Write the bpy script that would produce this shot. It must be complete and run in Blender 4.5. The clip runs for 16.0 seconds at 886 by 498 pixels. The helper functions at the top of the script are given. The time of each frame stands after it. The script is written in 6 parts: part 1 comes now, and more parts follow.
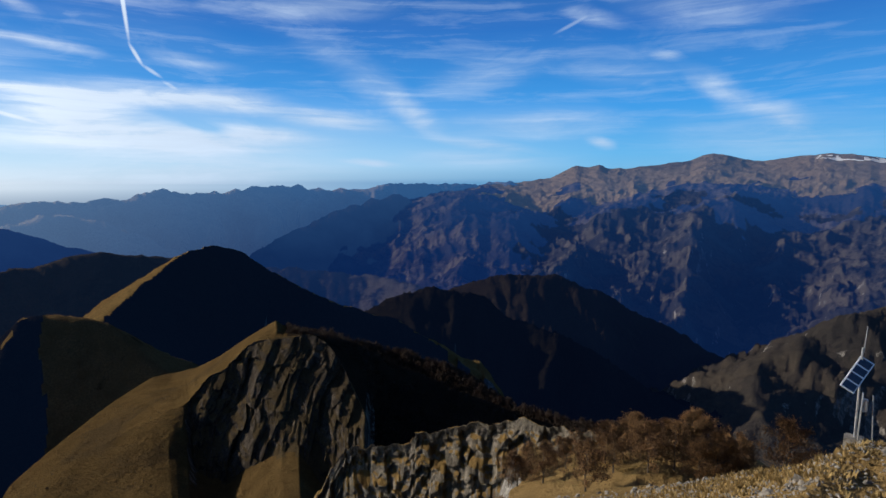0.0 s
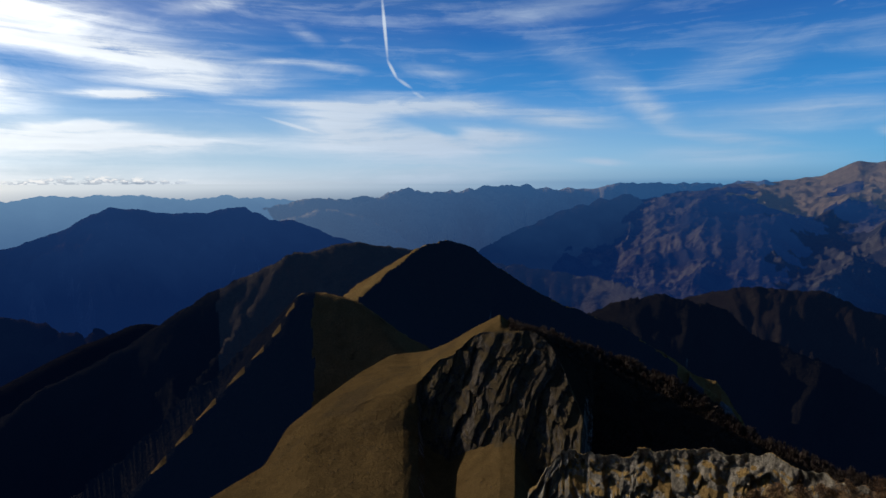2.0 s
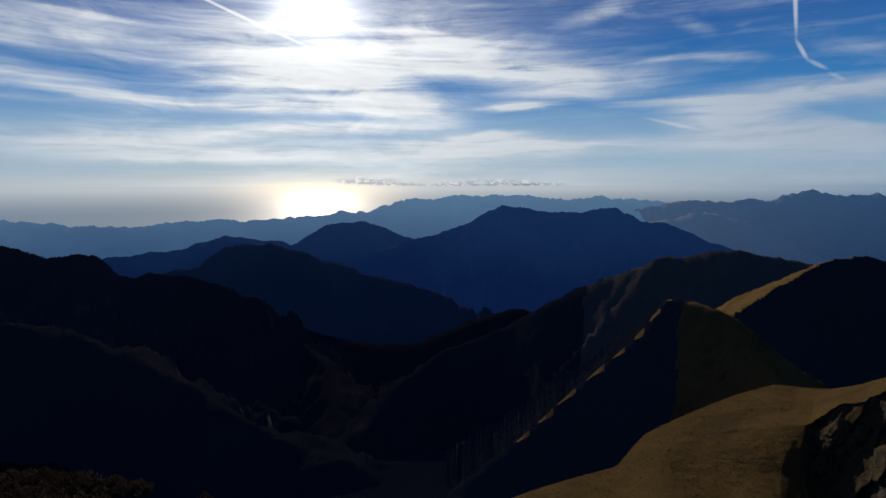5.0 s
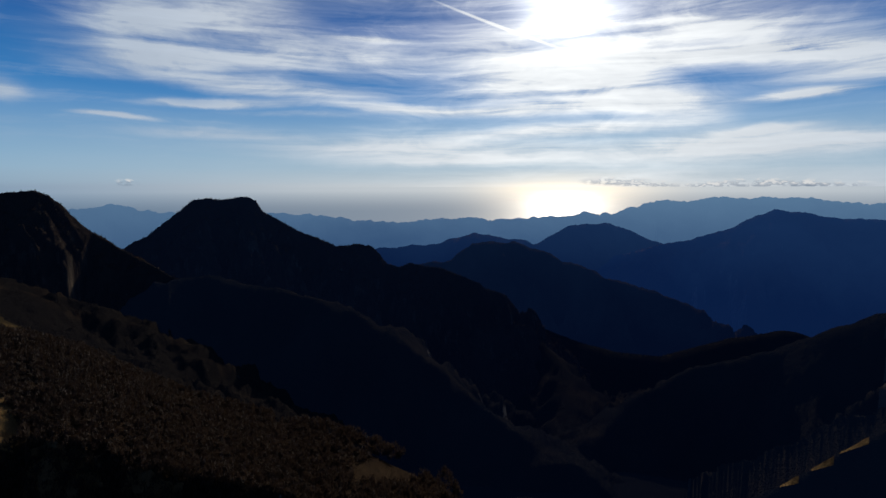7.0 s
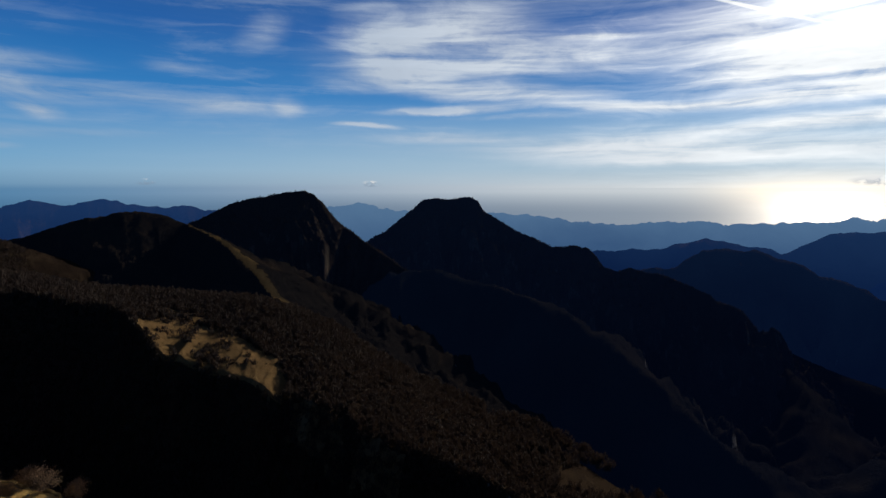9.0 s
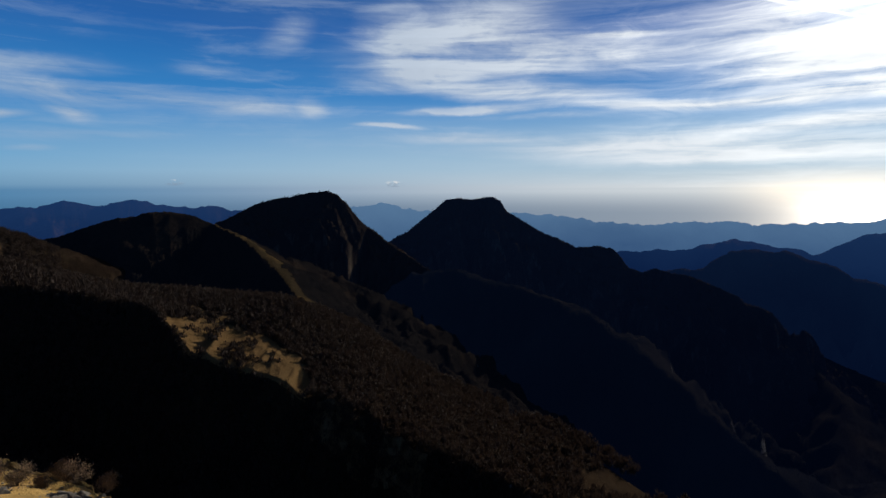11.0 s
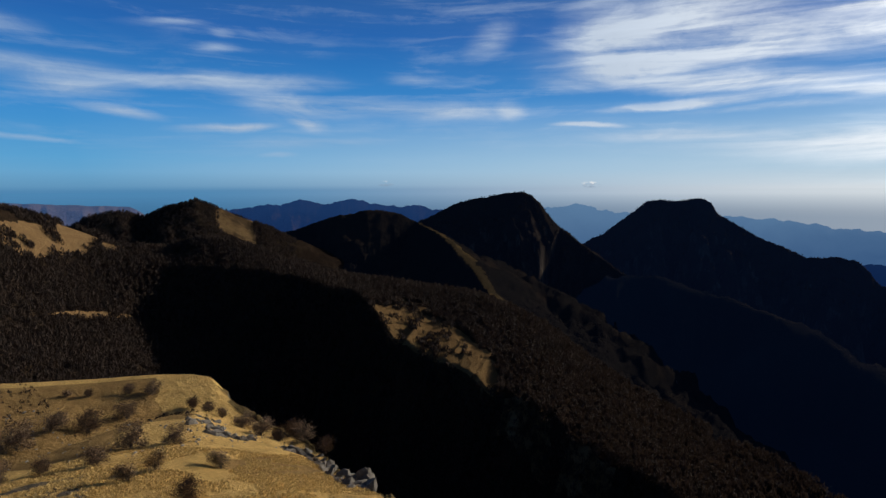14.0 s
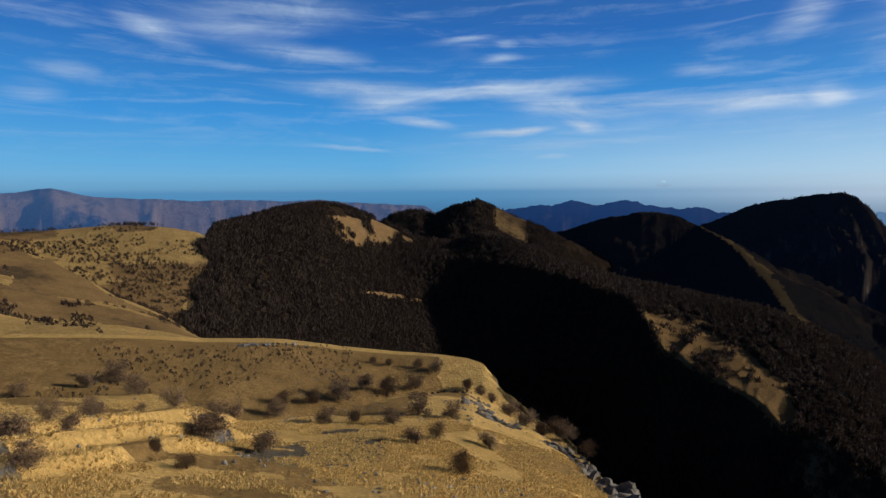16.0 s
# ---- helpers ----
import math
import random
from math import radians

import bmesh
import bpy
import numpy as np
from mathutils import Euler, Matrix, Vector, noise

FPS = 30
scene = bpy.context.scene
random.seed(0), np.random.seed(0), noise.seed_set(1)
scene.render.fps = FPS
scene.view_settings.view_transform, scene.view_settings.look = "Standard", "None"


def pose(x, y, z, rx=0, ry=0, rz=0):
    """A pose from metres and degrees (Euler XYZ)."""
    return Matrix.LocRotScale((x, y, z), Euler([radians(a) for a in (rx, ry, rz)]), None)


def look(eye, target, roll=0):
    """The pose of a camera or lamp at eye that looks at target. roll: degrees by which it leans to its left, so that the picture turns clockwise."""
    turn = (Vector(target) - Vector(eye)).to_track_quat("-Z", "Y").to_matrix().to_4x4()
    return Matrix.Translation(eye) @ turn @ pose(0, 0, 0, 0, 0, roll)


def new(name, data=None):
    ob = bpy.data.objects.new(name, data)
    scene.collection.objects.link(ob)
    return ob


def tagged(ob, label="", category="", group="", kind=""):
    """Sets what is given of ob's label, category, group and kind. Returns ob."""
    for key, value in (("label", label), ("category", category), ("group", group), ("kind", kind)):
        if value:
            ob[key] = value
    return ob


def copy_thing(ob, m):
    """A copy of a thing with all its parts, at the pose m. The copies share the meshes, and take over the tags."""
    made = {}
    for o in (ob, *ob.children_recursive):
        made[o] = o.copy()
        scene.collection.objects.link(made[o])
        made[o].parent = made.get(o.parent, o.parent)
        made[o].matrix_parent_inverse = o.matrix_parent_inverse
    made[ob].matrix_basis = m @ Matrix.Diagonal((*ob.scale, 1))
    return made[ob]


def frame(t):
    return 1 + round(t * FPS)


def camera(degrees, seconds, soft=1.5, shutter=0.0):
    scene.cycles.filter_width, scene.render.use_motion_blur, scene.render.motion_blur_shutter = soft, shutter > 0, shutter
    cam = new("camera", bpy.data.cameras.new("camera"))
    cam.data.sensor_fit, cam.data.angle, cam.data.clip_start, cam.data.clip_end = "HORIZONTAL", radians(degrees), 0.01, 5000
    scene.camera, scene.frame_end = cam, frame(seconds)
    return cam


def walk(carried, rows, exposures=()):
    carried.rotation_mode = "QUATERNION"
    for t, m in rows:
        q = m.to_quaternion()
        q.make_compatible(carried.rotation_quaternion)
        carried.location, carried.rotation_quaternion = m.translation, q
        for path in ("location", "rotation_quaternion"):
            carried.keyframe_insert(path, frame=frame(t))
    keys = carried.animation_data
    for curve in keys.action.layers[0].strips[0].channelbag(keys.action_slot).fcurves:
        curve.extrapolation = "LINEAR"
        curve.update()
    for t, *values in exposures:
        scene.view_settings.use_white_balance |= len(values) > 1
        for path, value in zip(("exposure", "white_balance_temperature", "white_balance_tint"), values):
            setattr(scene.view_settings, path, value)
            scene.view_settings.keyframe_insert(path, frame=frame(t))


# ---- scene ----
# ---- camera: held at arm's length by someone turning on a summit ----
cam = camera(78.05, 16.0, 1.5)
PATH = [
    (0.0, 0.0, -6.9, 0.0), (0.5, 5.73, -6.93, -0.03), (1.0, 11.49, -6.95, -0.03), (1.5, 17.43, -6.95, -0.06),
    (2.0, 23.39, -6.94, -0.09), (2.5, 29.49, -6.91, -0.1), (3.0, 35.64, -6.9, -0.13), (3.5, 41.9, -6.88, -0.18),
    (4.0, 48.24, -6.83, -0.18), (4.2, 50.76, -6.8, -0.18), (6.3, 77.34, -6.65, -0.15), (6.5, 79.82, -6.62, -0.15),
    (7.0, 85.98, -6.6, -0.15), (7.5, 92.52, -6.57, -0.18), (8.0, 99.68, -6.53, -0.19), (8.5, 105.75, -6.45, -0.15),
    (9.0, 108.46, -6.45, -0.2), (11.3, 111.9, -6.42, -0.4), (11.5, 113.2, -6.4, -0.38), (12.0, 115.51, -6.41, -0.37),
    (12.5, 115.94, -6.39, -0.38), (13.0, 117.33, -6.37, -0.36), (13.5, 123.9, -6.28, -0.32), (14.0, 130.9, -6.25, -0.35),
    (14.5, 137.59, -6.23, -0.38), (15.0, 144.51, -6.17, -0.44), (15.5, 151.55, -6.1, -0.46), (16.0, 158.7, -5.97, -0.45),
]
ARM = 0.45


def held(yaw, pitch, roll):
    a = radians(yaw)
    return pose(-ARM * math.sin(a), ARM * math.cos(a), 0, 90 + pitch, 0, yaw) @ pose(0, 0, 0, 0, 0, roll)


walk(cam, [(t, held(y, p, r)) for t, y, p, r in PATH],
     [(0.0, 0.2), (1.0, 0.05), (2.5, -0.27), (4.0, -0.6), (7.0, -0.5), (9.0, -0.42), (12.5, -0.3), (14.5, -0.18), (16.0, -0.04)])

# ---- sky and sun ----
SUN_AZ, SUN_EL = 73.5, 17.5
SUN = Vector((-math.sin(radians(SUN_AZ)) * math.cos(radians(SUN_EL)),
              math.cos(radians(SUN_AZ)) * math.cos(radians(SUN_EL)), math.sin(radians(SUN_EL))))


def ramp(nt, fac, stops, interpolation="LINEAR"):
    n = nt.nodes.new("ShaderNodeValToRGB")
    n.color_ramp.interpolation = interpolation
    e = n.color_ramp.elements
    while len(e) < len(stops):
        e.new(0.5)
    for el, (p, c) in zip(e, stops):
        el.position = p
        el.color = (c, c, c, 1) if isinstance(c, (int, float)) else (*c, 1)
    nt.links.new(fac, n.inputs[0])
    return n.outputs[0]


def math_node(nt, op, a, b=None, clamp=False):
    n = nt.nodes.new("ShaderNodeMath")
    n.operation, n.use_clamp = op, clamp
    for i, v in enumerate((a, b)):
        if v is None:
            continue
        if isinstance(v, (int, float)):
            n.inputs[i].default_value = v
        else:
            nt.links.new(v, n.inputs[i])
    return n.outputs[0]


def mix_col(nt, fac, a, b, mode="MIX"):
    n = nt.nodes.new("ShaderNodeMix")
    n.data_type, n.blend_type = "RGBA", mode
    for sock, v in ((n.inputs[0], fac), (n.inputs[6], a), (n.inputs[7], b)):
        if isinstance(v, (int, float)):
            sock.default_value = v
        elif isinstance(v, tuple):
            sock.default_value = (*v, 1)
        else:
            nt.links.new(v, sock)
    return n.outputs[2]


def noise_tex(nt, vec, scale, detail=6.0, rough=0.55, distortion=0.0, kind="FBM"):
    n = nt.nodes.new("ShaderNodeTexNoise")
    n.noise_type = kind
    n.inputs["Scale"].default_value = scale
    n.inputs["Detail"].default_value = detail
    n.inputs["Roughness"].default_value = rough
    n.inputs["Distortion"].default_value = distortion
    nt.links.new(vec, n.inputs["Vector"])
    return n.outputs["Fac"]


def mapping(nt, vec, loc=(0, 0, 0), rot=(0, 0, 0), scale=(1, 1, 1)):
    n = nt.nodes.new("ShaderNodeMapping")
    n.inputs["Location"].default_value = loc
    n.inputs["Rotation"].default_value = rot
    n.inputs["Scale"].default_value = scale
    nt.links.new(vec, n.inputs["Vector"])
    return n.outputs[0]


# clouds as (azimuth, elevation, half length, half height, tilt, thickness) in degrees
CIRRUS_A = [
    (34.3, 11.2, 4.3, 0.48, -3, 0.5), (23.8, 11.2, 5.1, 0.61, -5, 0.45), (12.8, 16.6, 9.6, 1.21, 4, 0.4), (31.4, 7.4, 8.5, 1.82, 1, 0.8),
    (22.4, 7.7, 7.8, 1.33, 0, 0.95), (12.5, 6.4, 9.1, 1.09, -6, 0.75), (34.1, 5.1, 5.9, 2.12, -6, 0.75), (24.6, 3.3, 16.7, 2.0, 2, 0.7),
    (18.8, 4.7, 7.1, 0.85, -2, 0.6), (23.6, 1.0, 17.7, 1.33, 2, 0.6), (7.5, 2.0, 3.7, 0.36, -3, 0.6), (8.7, 10.7, 7.1, 1.82, -27, 0.4),
    (2.8, 7.0, 5.0, 1.33, -35, 0.55), (-4.1, 3.9, 6.5, 0.61, -7, 0.5)]
CIRRUS_B = [
    (-4.0, 10.6, 7.7, 1.82, 12, 0.3), (-16.8, 11.3, 7.3, 1.82, -5, 0.35), (-21.9, 11.9, 1.8, 0.48, -11, 0.5), (-9.6, 6.0, 10.5, 1.7, 0, 0.4),
    (-15.4, 3.8, 1.9, 0.61, -17, 0.6), (-3.8, 2.4, 10.3, 1.21, -1, 0.4), (-26.2, 8.7, 4.2, 1.21, -34, 0.5), (-31.2, 6.2, 4.6, 1.09, -25, 0.5),
    (-30.8, 4.2, 11.1, 2.42, -2, 0.4), (-15.2, 15.7, 4.0, 0.85, -11, 0.5), (-24.9, 15.4, 8.1, 1.52, -8, 0.3), (75.8, 13.4, 14.8, 3.03, 1, 0.8),
    (75.7, 10.2, 13.1, 2.55, 2, 0.95), (69.6, 11.6, 10.7, 1.82, 1, 0.85)]
CIRRUS_C = [
    (49.8, 11.0, 13.8, 1.58, -2, 0.75), (47.3, 9.2, 12.0, 1.09, 0, 0.65), (38.9, 11.6, 7.0, 0.36, -1, 0.6), (73.7, 7.7, 14.7, 0.85, 2, 0.85),
    (53.0, 7.7, 6.6, 0.42, 1, 0.9), (37.0, 7.6, 10.4, 0.48, -1, 0.65), (73.8, 5.5, 14.7, 0.73, 2, 0.85), (58.6, 3.3, 32.3, 1.33, 1, 0.85),
    (55.9, 5.0, 6.0, 0.42, 2, 0.8), (27.6, 4.5, 8.8, 1.52, -8, 0.6), (45.9, 16.1, 4.1, 0.85, 17, 0.5), (37.1, 14.1, 2.4, 0.73, -27, 0.4),
    (61.0, 15.2, 10.2, 2.42, -4, 0.5), (61.4, 0.6, 29.5, 1.7, 0, 0.45)]
CIRRUS_D = [
    (111.8, 14.5, 11.6, 2.42, 11, 0.5), (109.4, 11.1, 13.2, 2.12, 2, 0.65), (98.3, 12.9, 16.0, 2.12, -3, 0.6), (93.5, 14.4, 5.8, 0.3, -1, 0.7),
    (102.5, 9.3, 13.6, 0.97, -1, 0.7), (106.7, 7.7, 9.3, 0.55, 3, 0.8), (87.3, 7.7, 13.1, 0.55, -3, 0.8), (102.2, 6.9, 9.1, 0.36, 3, 0.6),
    (116.2, 6.0, 4.2, 0.3, -4, 0.6), (107.8, 4.9, 9.2, 0.61, 1, 0.75), (90.4, 3.8, 19.6, 1.52, 0, 0.85), (86.5, 2.5, 14.9, 0.73, 1, 0.5),
    (123.5, 7.8, 1.8, 1.21, -12, 0.5), (59.5, 11.8, 13.3, 0.85, 0, 0.8)]
CIRRUS_E = [
    (58.3, 13.4, 12.4, 1.82, -4, 0.5), (52.1, 7.8, 4.9, 0.61, -3, 0.8), (55.5, 5.3, 1.9, 0.55, 6, 0.8), (66.0, 8.4, 9.8, 2.18, -11, 0.9),
    (56.5, 4.1, 10.8, 1.33, -1, 0.8), (152.0, 14.4, 1.3, 0.48, -3, 0.35), (146.5, 10.2, 8.9, 0.91, 4, 0.6), (134.3, 11.0, 3.2, 0.61, -1, 0.4),
    (126.2, 14.4, 3.5, 1.52, 26, 0.45), (146.9, 8.6, 6.1, 0.91, -1, 0.5), (141.7, 8.0, 10.4, 1.21, 3, 0.7), (144.0, 6.5, 2.6, 0.73, -8, 0.75),
    (129.7, 7.8, 8.7, 1.09, 0, 0.7), (151.0, 6.0, 3.9, 0.48, 4, 0.6)]
CIRRUS_F = [
    (144.2, 4.6, 9.3, 0.61, 2, 0.35), (147.3, 3.3, 2.3, 0.3, 4, 0.35), (114.6, 14.3, 5.6, 3.64, -23, 0.6), (114.9, 10.8, 7.2, 1.52, 5, 0.5),
    (104.9, 15.7, 9.0, 3.03, -12, 0.5), (109.8, 7.5, 6.0, 0.48, 2, 0.75), (116.1, 6.0, 4.1, 0.3, -4, 0.6), (185.8, 14.5, 4.0, 1.21, -20, 0.5),
    (176.6, 16.2, 12.1, 1.82, 7, 0.5), (173.2, 13.6, 7.6, 0.97, -2, 0.5), (166.6, 10.2, 10.6, 1.09, -2, 0.6), (164.6, 8.7, 5.5, 0.85, -1, 0.65),
    (161.1, 7.0, 4.2, 0.48, -8, 0.7), (154.8, 10.0, 7.5, 0.85, 5, 0.6)]
CIRRUS_G = [
    (152.5, 6.0, 6.0, 0.42, 3, 0.7), (167.8, 4.5, 4.3, 0.3, -5, 0.45), (195.4, 8.7, 2.9, 0.85, 0, 0.4), (192.8, 10.6, 3.2, 0.73, -1, 0.4),
    (157.3, 14.8, 4.4, 0.36, 5, 0.45), (152.8, 13.0, 2.5, 0.61, 7, 0.4)]
CLOUDS = CIRRUS_A + CIRRUS_B + CIRRUS_C + CIRRUS_D + CIRRUS_E + CIRRUS_F + CIRRUS_G
TRAILS = [
    (29.2, 15.0, 3.6, 0.24, -85, 1), (28.5, 11.2, 1.3, 0.24, -61, 0.85), (27.3, 9.9, 1.2, 0.24, -32, 0.6), (-12.6, 15.0, 2.1, 0.24, 24, 0.4),
    (80.1, 15.4, 9.1, 0.21, -20, 0.85), (38.4, 5.6, 3.7, 0.24, -15, 0.5), (25.9, 8.8, 0.9, 0.24, -29, 0.35)]
# clear gaps between the bands
GAPS = [
    (82.8, 6.4, 5.5, 1.29, -3, 0.95), (52.2, 6.3, 8.9, 1.18, -3, 0.9), (23.6, 5.4, 3.1, 0.94, -14, 0.8), (100.9, 6.5, 22.8, 0.76, 0, 0.95),
    (55.7, 6.1, 3.9, 1.06, 0, 0.8), (113.5, 8.3, 9.3, 1.29, -3, 0.6), (139.2, 12.7, 8.8, 2.94, 10, 0.8), (90.7, 16.9, 6.6, 1.18, 0, 0.6),
    (159.9, 13.8, 9.3, 2.35, -8, 0.85), (138.8, 15.3, 11.3, 1.76, 5, 0.5), (37.0, 12.9, 8.6, 1.47, -5, 0.75), (13.1, 11.2, 10.2, 1.65, -3, 0.8),
    (25.2, 5.5, 4.8, 0.71, -20, 0.8), (-17.4, 14.0, 7.7, 2.94, 10, 0.6), (19.4, 13.8, 6.6, 1.76, -15, 0.6), (170.1, 14.8, 3.3, 0.82, 10, 0.7)]
PUFFS = [
    (68.7, 0.6, 4.2, 0.53, 0, 1), (65.4, 0.2, 3.6, 0.42, 0, 1), (60.8, 0.0, 2.7, 0.47, 0, 1), (55.9, 0.3, 6.5, 0.47, 0, 1),
    (76.8, -0.3, 1.4, 0.30, 0, 0.8), (50.9, 0.2, 3.6, 0.30, 0, 0.8), (85.3, -0.2, 1.1, 0.24, 0, 0.8), (115.8, 0.5, 1.2, 0.30, 0, 0.8),
    (193.2, 2.7, 2.1, 0.24, 0, -0.35), (171.3, 1.9, 1.5, 0.24, 0, -0.3), (153.6, 1.5, 1.1, 0.24, 0, -0.3), (136.8, 0.7, 1.1, 0.24, 0, 0.6)]
SKY = 0.1


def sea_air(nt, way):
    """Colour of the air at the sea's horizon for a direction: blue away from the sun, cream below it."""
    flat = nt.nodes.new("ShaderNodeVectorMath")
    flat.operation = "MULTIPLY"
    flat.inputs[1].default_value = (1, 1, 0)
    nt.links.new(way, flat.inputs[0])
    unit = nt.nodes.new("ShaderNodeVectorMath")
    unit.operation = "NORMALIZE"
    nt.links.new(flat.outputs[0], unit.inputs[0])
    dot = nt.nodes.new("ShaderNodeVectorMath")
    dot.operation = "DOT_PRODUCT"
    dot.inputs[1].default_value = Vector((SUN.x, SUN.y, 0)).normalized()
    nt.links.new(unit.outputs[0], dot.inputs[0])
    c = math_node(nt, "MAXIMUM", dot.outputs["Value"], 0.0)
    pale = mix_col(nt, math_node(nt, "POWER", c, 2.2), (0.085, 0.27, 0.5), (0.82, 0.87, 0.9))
    # bright glow straight below the sun, which the sea emits too
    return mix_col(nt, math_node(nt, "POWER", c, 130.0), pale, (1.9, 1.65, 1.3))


def make_world():
    w = bpy.data.worlds.new("sky")
    scene.world = w
    w.use_nodes = True
    nt = w.node_tree
    nt.nodes.clear()
    out = nt.nodes.new("ShaderNodeOutputWorld")
    bg = nt.nodes.new("ShaderNodeBackground")
    nt.links.new(bg.outputs[0], out.inputs[0])
    sky = nt.nodes.new("ShaderNodeTexSky")
    sky.sky_type, sky.sun_disc = "NISHITA", False
    sky.sun_elevation, sky.sun_rotation = radians(SUN_EL), radians(-SUN_AZ)
    sky.altitude, sky.air_density, sky.dust_density, sky.ozone_density = 1800, 1.0, 0.4, 3.0
    d = nt.nodes.new("ShaderNodeTexCoord").outputs["Generated"]
    sep = nt.nodes.new("ShaderNodeSeparateXYZ")
    nt.links.new(d, sep.inputs[0])
    # clear air: deep blue overhead, paler towards the horizon
    clear = ramp(nt, sep.outputs[2], [(0.0, (0.17, 0.43, 0.68)), (0.05, (0.10, 0.41, 0.76)), (0.13, (0.03, 0.29, 0.73)),
                                      (0.26, (0.012, 0.14, 0.5)), (0.5, (0.02, 0.055, 0.16)), (1.0, (0.03, 0.042, 0.075))])
    clear = mix_col(nt, 1.0, clear, (1 / SKY, 1 / SKY, 1 / SKY), "MULTIPLY")
    col = mix_col(nt, 0.08, clear, sky.outputs[0])
    dot = nt.nodes.new("ShaderNodeVectorMath")
    dot.operation = "DOT_PRODUCT"
    dot.inputs[1].default_value = SUN
    nt.links.new(d, dot.inputs[0])
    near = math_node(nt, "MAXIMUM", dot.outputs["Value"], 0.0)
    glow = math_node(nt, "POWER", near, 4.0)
    glare = math_node(nt, "POWER", near, 420.0)
    # pale air low down towards the sun
    low = ramp(nt, sep.outputs[2], [(0.0, 0.95), (0.05, 0.7), (0.16, 0.0)])
    low = math_node(nt, "MULTIPLY", low, math_node(nt, "POWER", near, 0.9))
    col = mix_col(nt, low, col, (0.62 / SKY, 0.77 / SKY, 0.88 / SKY))
    # the last degrees above the sea share its air
    rim = ramp(nt, sep.outputs[2], [(0.0, 1.0), (0.008, 0.55), (0.03, 0.0)])
    col = mix_col(nt, rim, col, mix_col(nt, 1.0, sea_air(nt, d), (1 / SKY, 1 / SKY, 1 / SKY), "MULTIPLY"))
    # azimuth to the right and elevation, in degrees
    az = math_node(nt, "MULTIPLY", math_node(nt, "ARCTAN2", sep.outputs[1], sep.outputs[0]), -180 / math.pi)
    az = math_node(nt, "ADD", az, 90.0)
    az = math_node(nt, "SUBTRACT", az, math_node(nt, "MULTIPLY", math_node(nt, "GREATER_THAN", az, 120.0), 360.0))
    el = math_node(nt, "MULTIPLY", math_node(nt, "ARCSINE", sep.outputs[2]), 180 / math.pi)
    flat = nt.nodes.new("ShaderNodeCombineXYZ")
    nt.links.new(az, flat.inputs[0])
    nt.links.new(el, flat.inputs[1])
    at = flat.outputs[0]
    # ragged edges: bend the plane a little before the clouds are laid on it
    warp = nt.nodes.new("ShaderNodeTexNoise")
    warp.inputs["Scale"].default_value, warp.inputs["Detail"].default_value = 0.12, 7.0
    warp.inputs["Roughness"].default_value = 0.6
    nt.links.new(mapping(nt, at, (2, 5, 0), (0, 0, 0), (0.5, 1.3, 1)), warp.inputs["Vector"])
    bend = nt.nodes.new("ShaderNodeVectorMath")
    bend.operation = "MULTIPLY_ADD"
    bend.inputs[1].default_value, bend.inputs[2].default_value = (5.0, 1.5, 0), (-2.5, -0.75, 0)
    nt.links.new(warp.outputs["Color"], bend.inputs[0])
    bent = nt.nodes.new("ShaderNodeVectorMath")
    nt.links.new(at, bent.inputs[0])
    nt.links.new(bend.outputs[0], bent.inputs[1])

    def laid(vec, marks, edge, puffy=(1.0, 1.0)):
        # the sum so far rides along as a vanishing third coordinate
        total = None
        plane = nt.nodes.new("ShaderNodeSeparateXYZ")
        nt.links.new(vec, plane.inputs[0])
        for a, e, half, high, tilt, thick in marks:
            at_mark = nt.nodes.new("ShaderNodeCombineXYZ")
            nt.links.new(plane.outputs[0], at_mark.inputs[0])
            nt.links.new(plane.outputs[1], at_mark.inputs[1])
            if total is not None:
                nt.links.new(total, at_mark.inputs[2])
            m = nt.nodes.new("ShaderNodeMapping")
            m.vector_type = "TEXTURE"
            m.inputs["Location"].default_value = (-a, e, 0)
            m.inputs["Rotation"].default_value = (0, 0, radians(tilt))
            m.inputs["Scale"].default_value = (half * puffy[0], high * puffy[1], 1e5)
            nt.links.new(at_mark.outputs[0], m.inputs["Vector"])
            ln = nt.nodes.new("ShaderNodeVectorMath")
            ln.operation = "LENGTH"
            nt.links.new(m.outputs[0], ln.inputs[0])
            r = nt.nodes.new("ShaderNodeMapRange")
            r.interpolation_type = "SMOOTHSTEP"
            for i, v in ((1, 1.0), (2, edge), (3, 0.0), (4, thick)):
                r.inputs[i].default_value = v
            nt.links.new(ln.outputs["Value"], r.inputs[0])
            total = r.outputs[0] if total is None else math_node(nt, "ADD", total, r.outputs[0])
        return total

    streak = noise_tex(nt, mapping(nt, bent.outputs[0], (7, 3, 0), (0, 0, radians(4)), (0.05, 0.75, 1)), 1.0, 8, 0.6, 0.5)
    wisp = noise_tex(nt, mapping(nt, bent.outputs[0], (1, 9, 0), (0, 0, radians(-30)), (0.12, 0.4, 1)), 1.0, 8, 0.65, 1.0)
    tex = math_node(nt, "ADD", math_node(nt, "MULTIPLY", streak, 0.65), math_node(nt, "MULTIPLY", wisp, 0.35))
    body = laid(bent.outputs[0], CLOUDS, 0.0, (1.12, 1.3))
    clear_gap = math_node(nt, "SUBTRACT", 1.0, laid(bent.outputs[0], GAPS, 0.1), True)
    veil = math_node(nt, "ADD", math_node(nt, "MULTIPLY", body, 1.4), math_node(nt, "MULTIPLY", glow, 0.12))
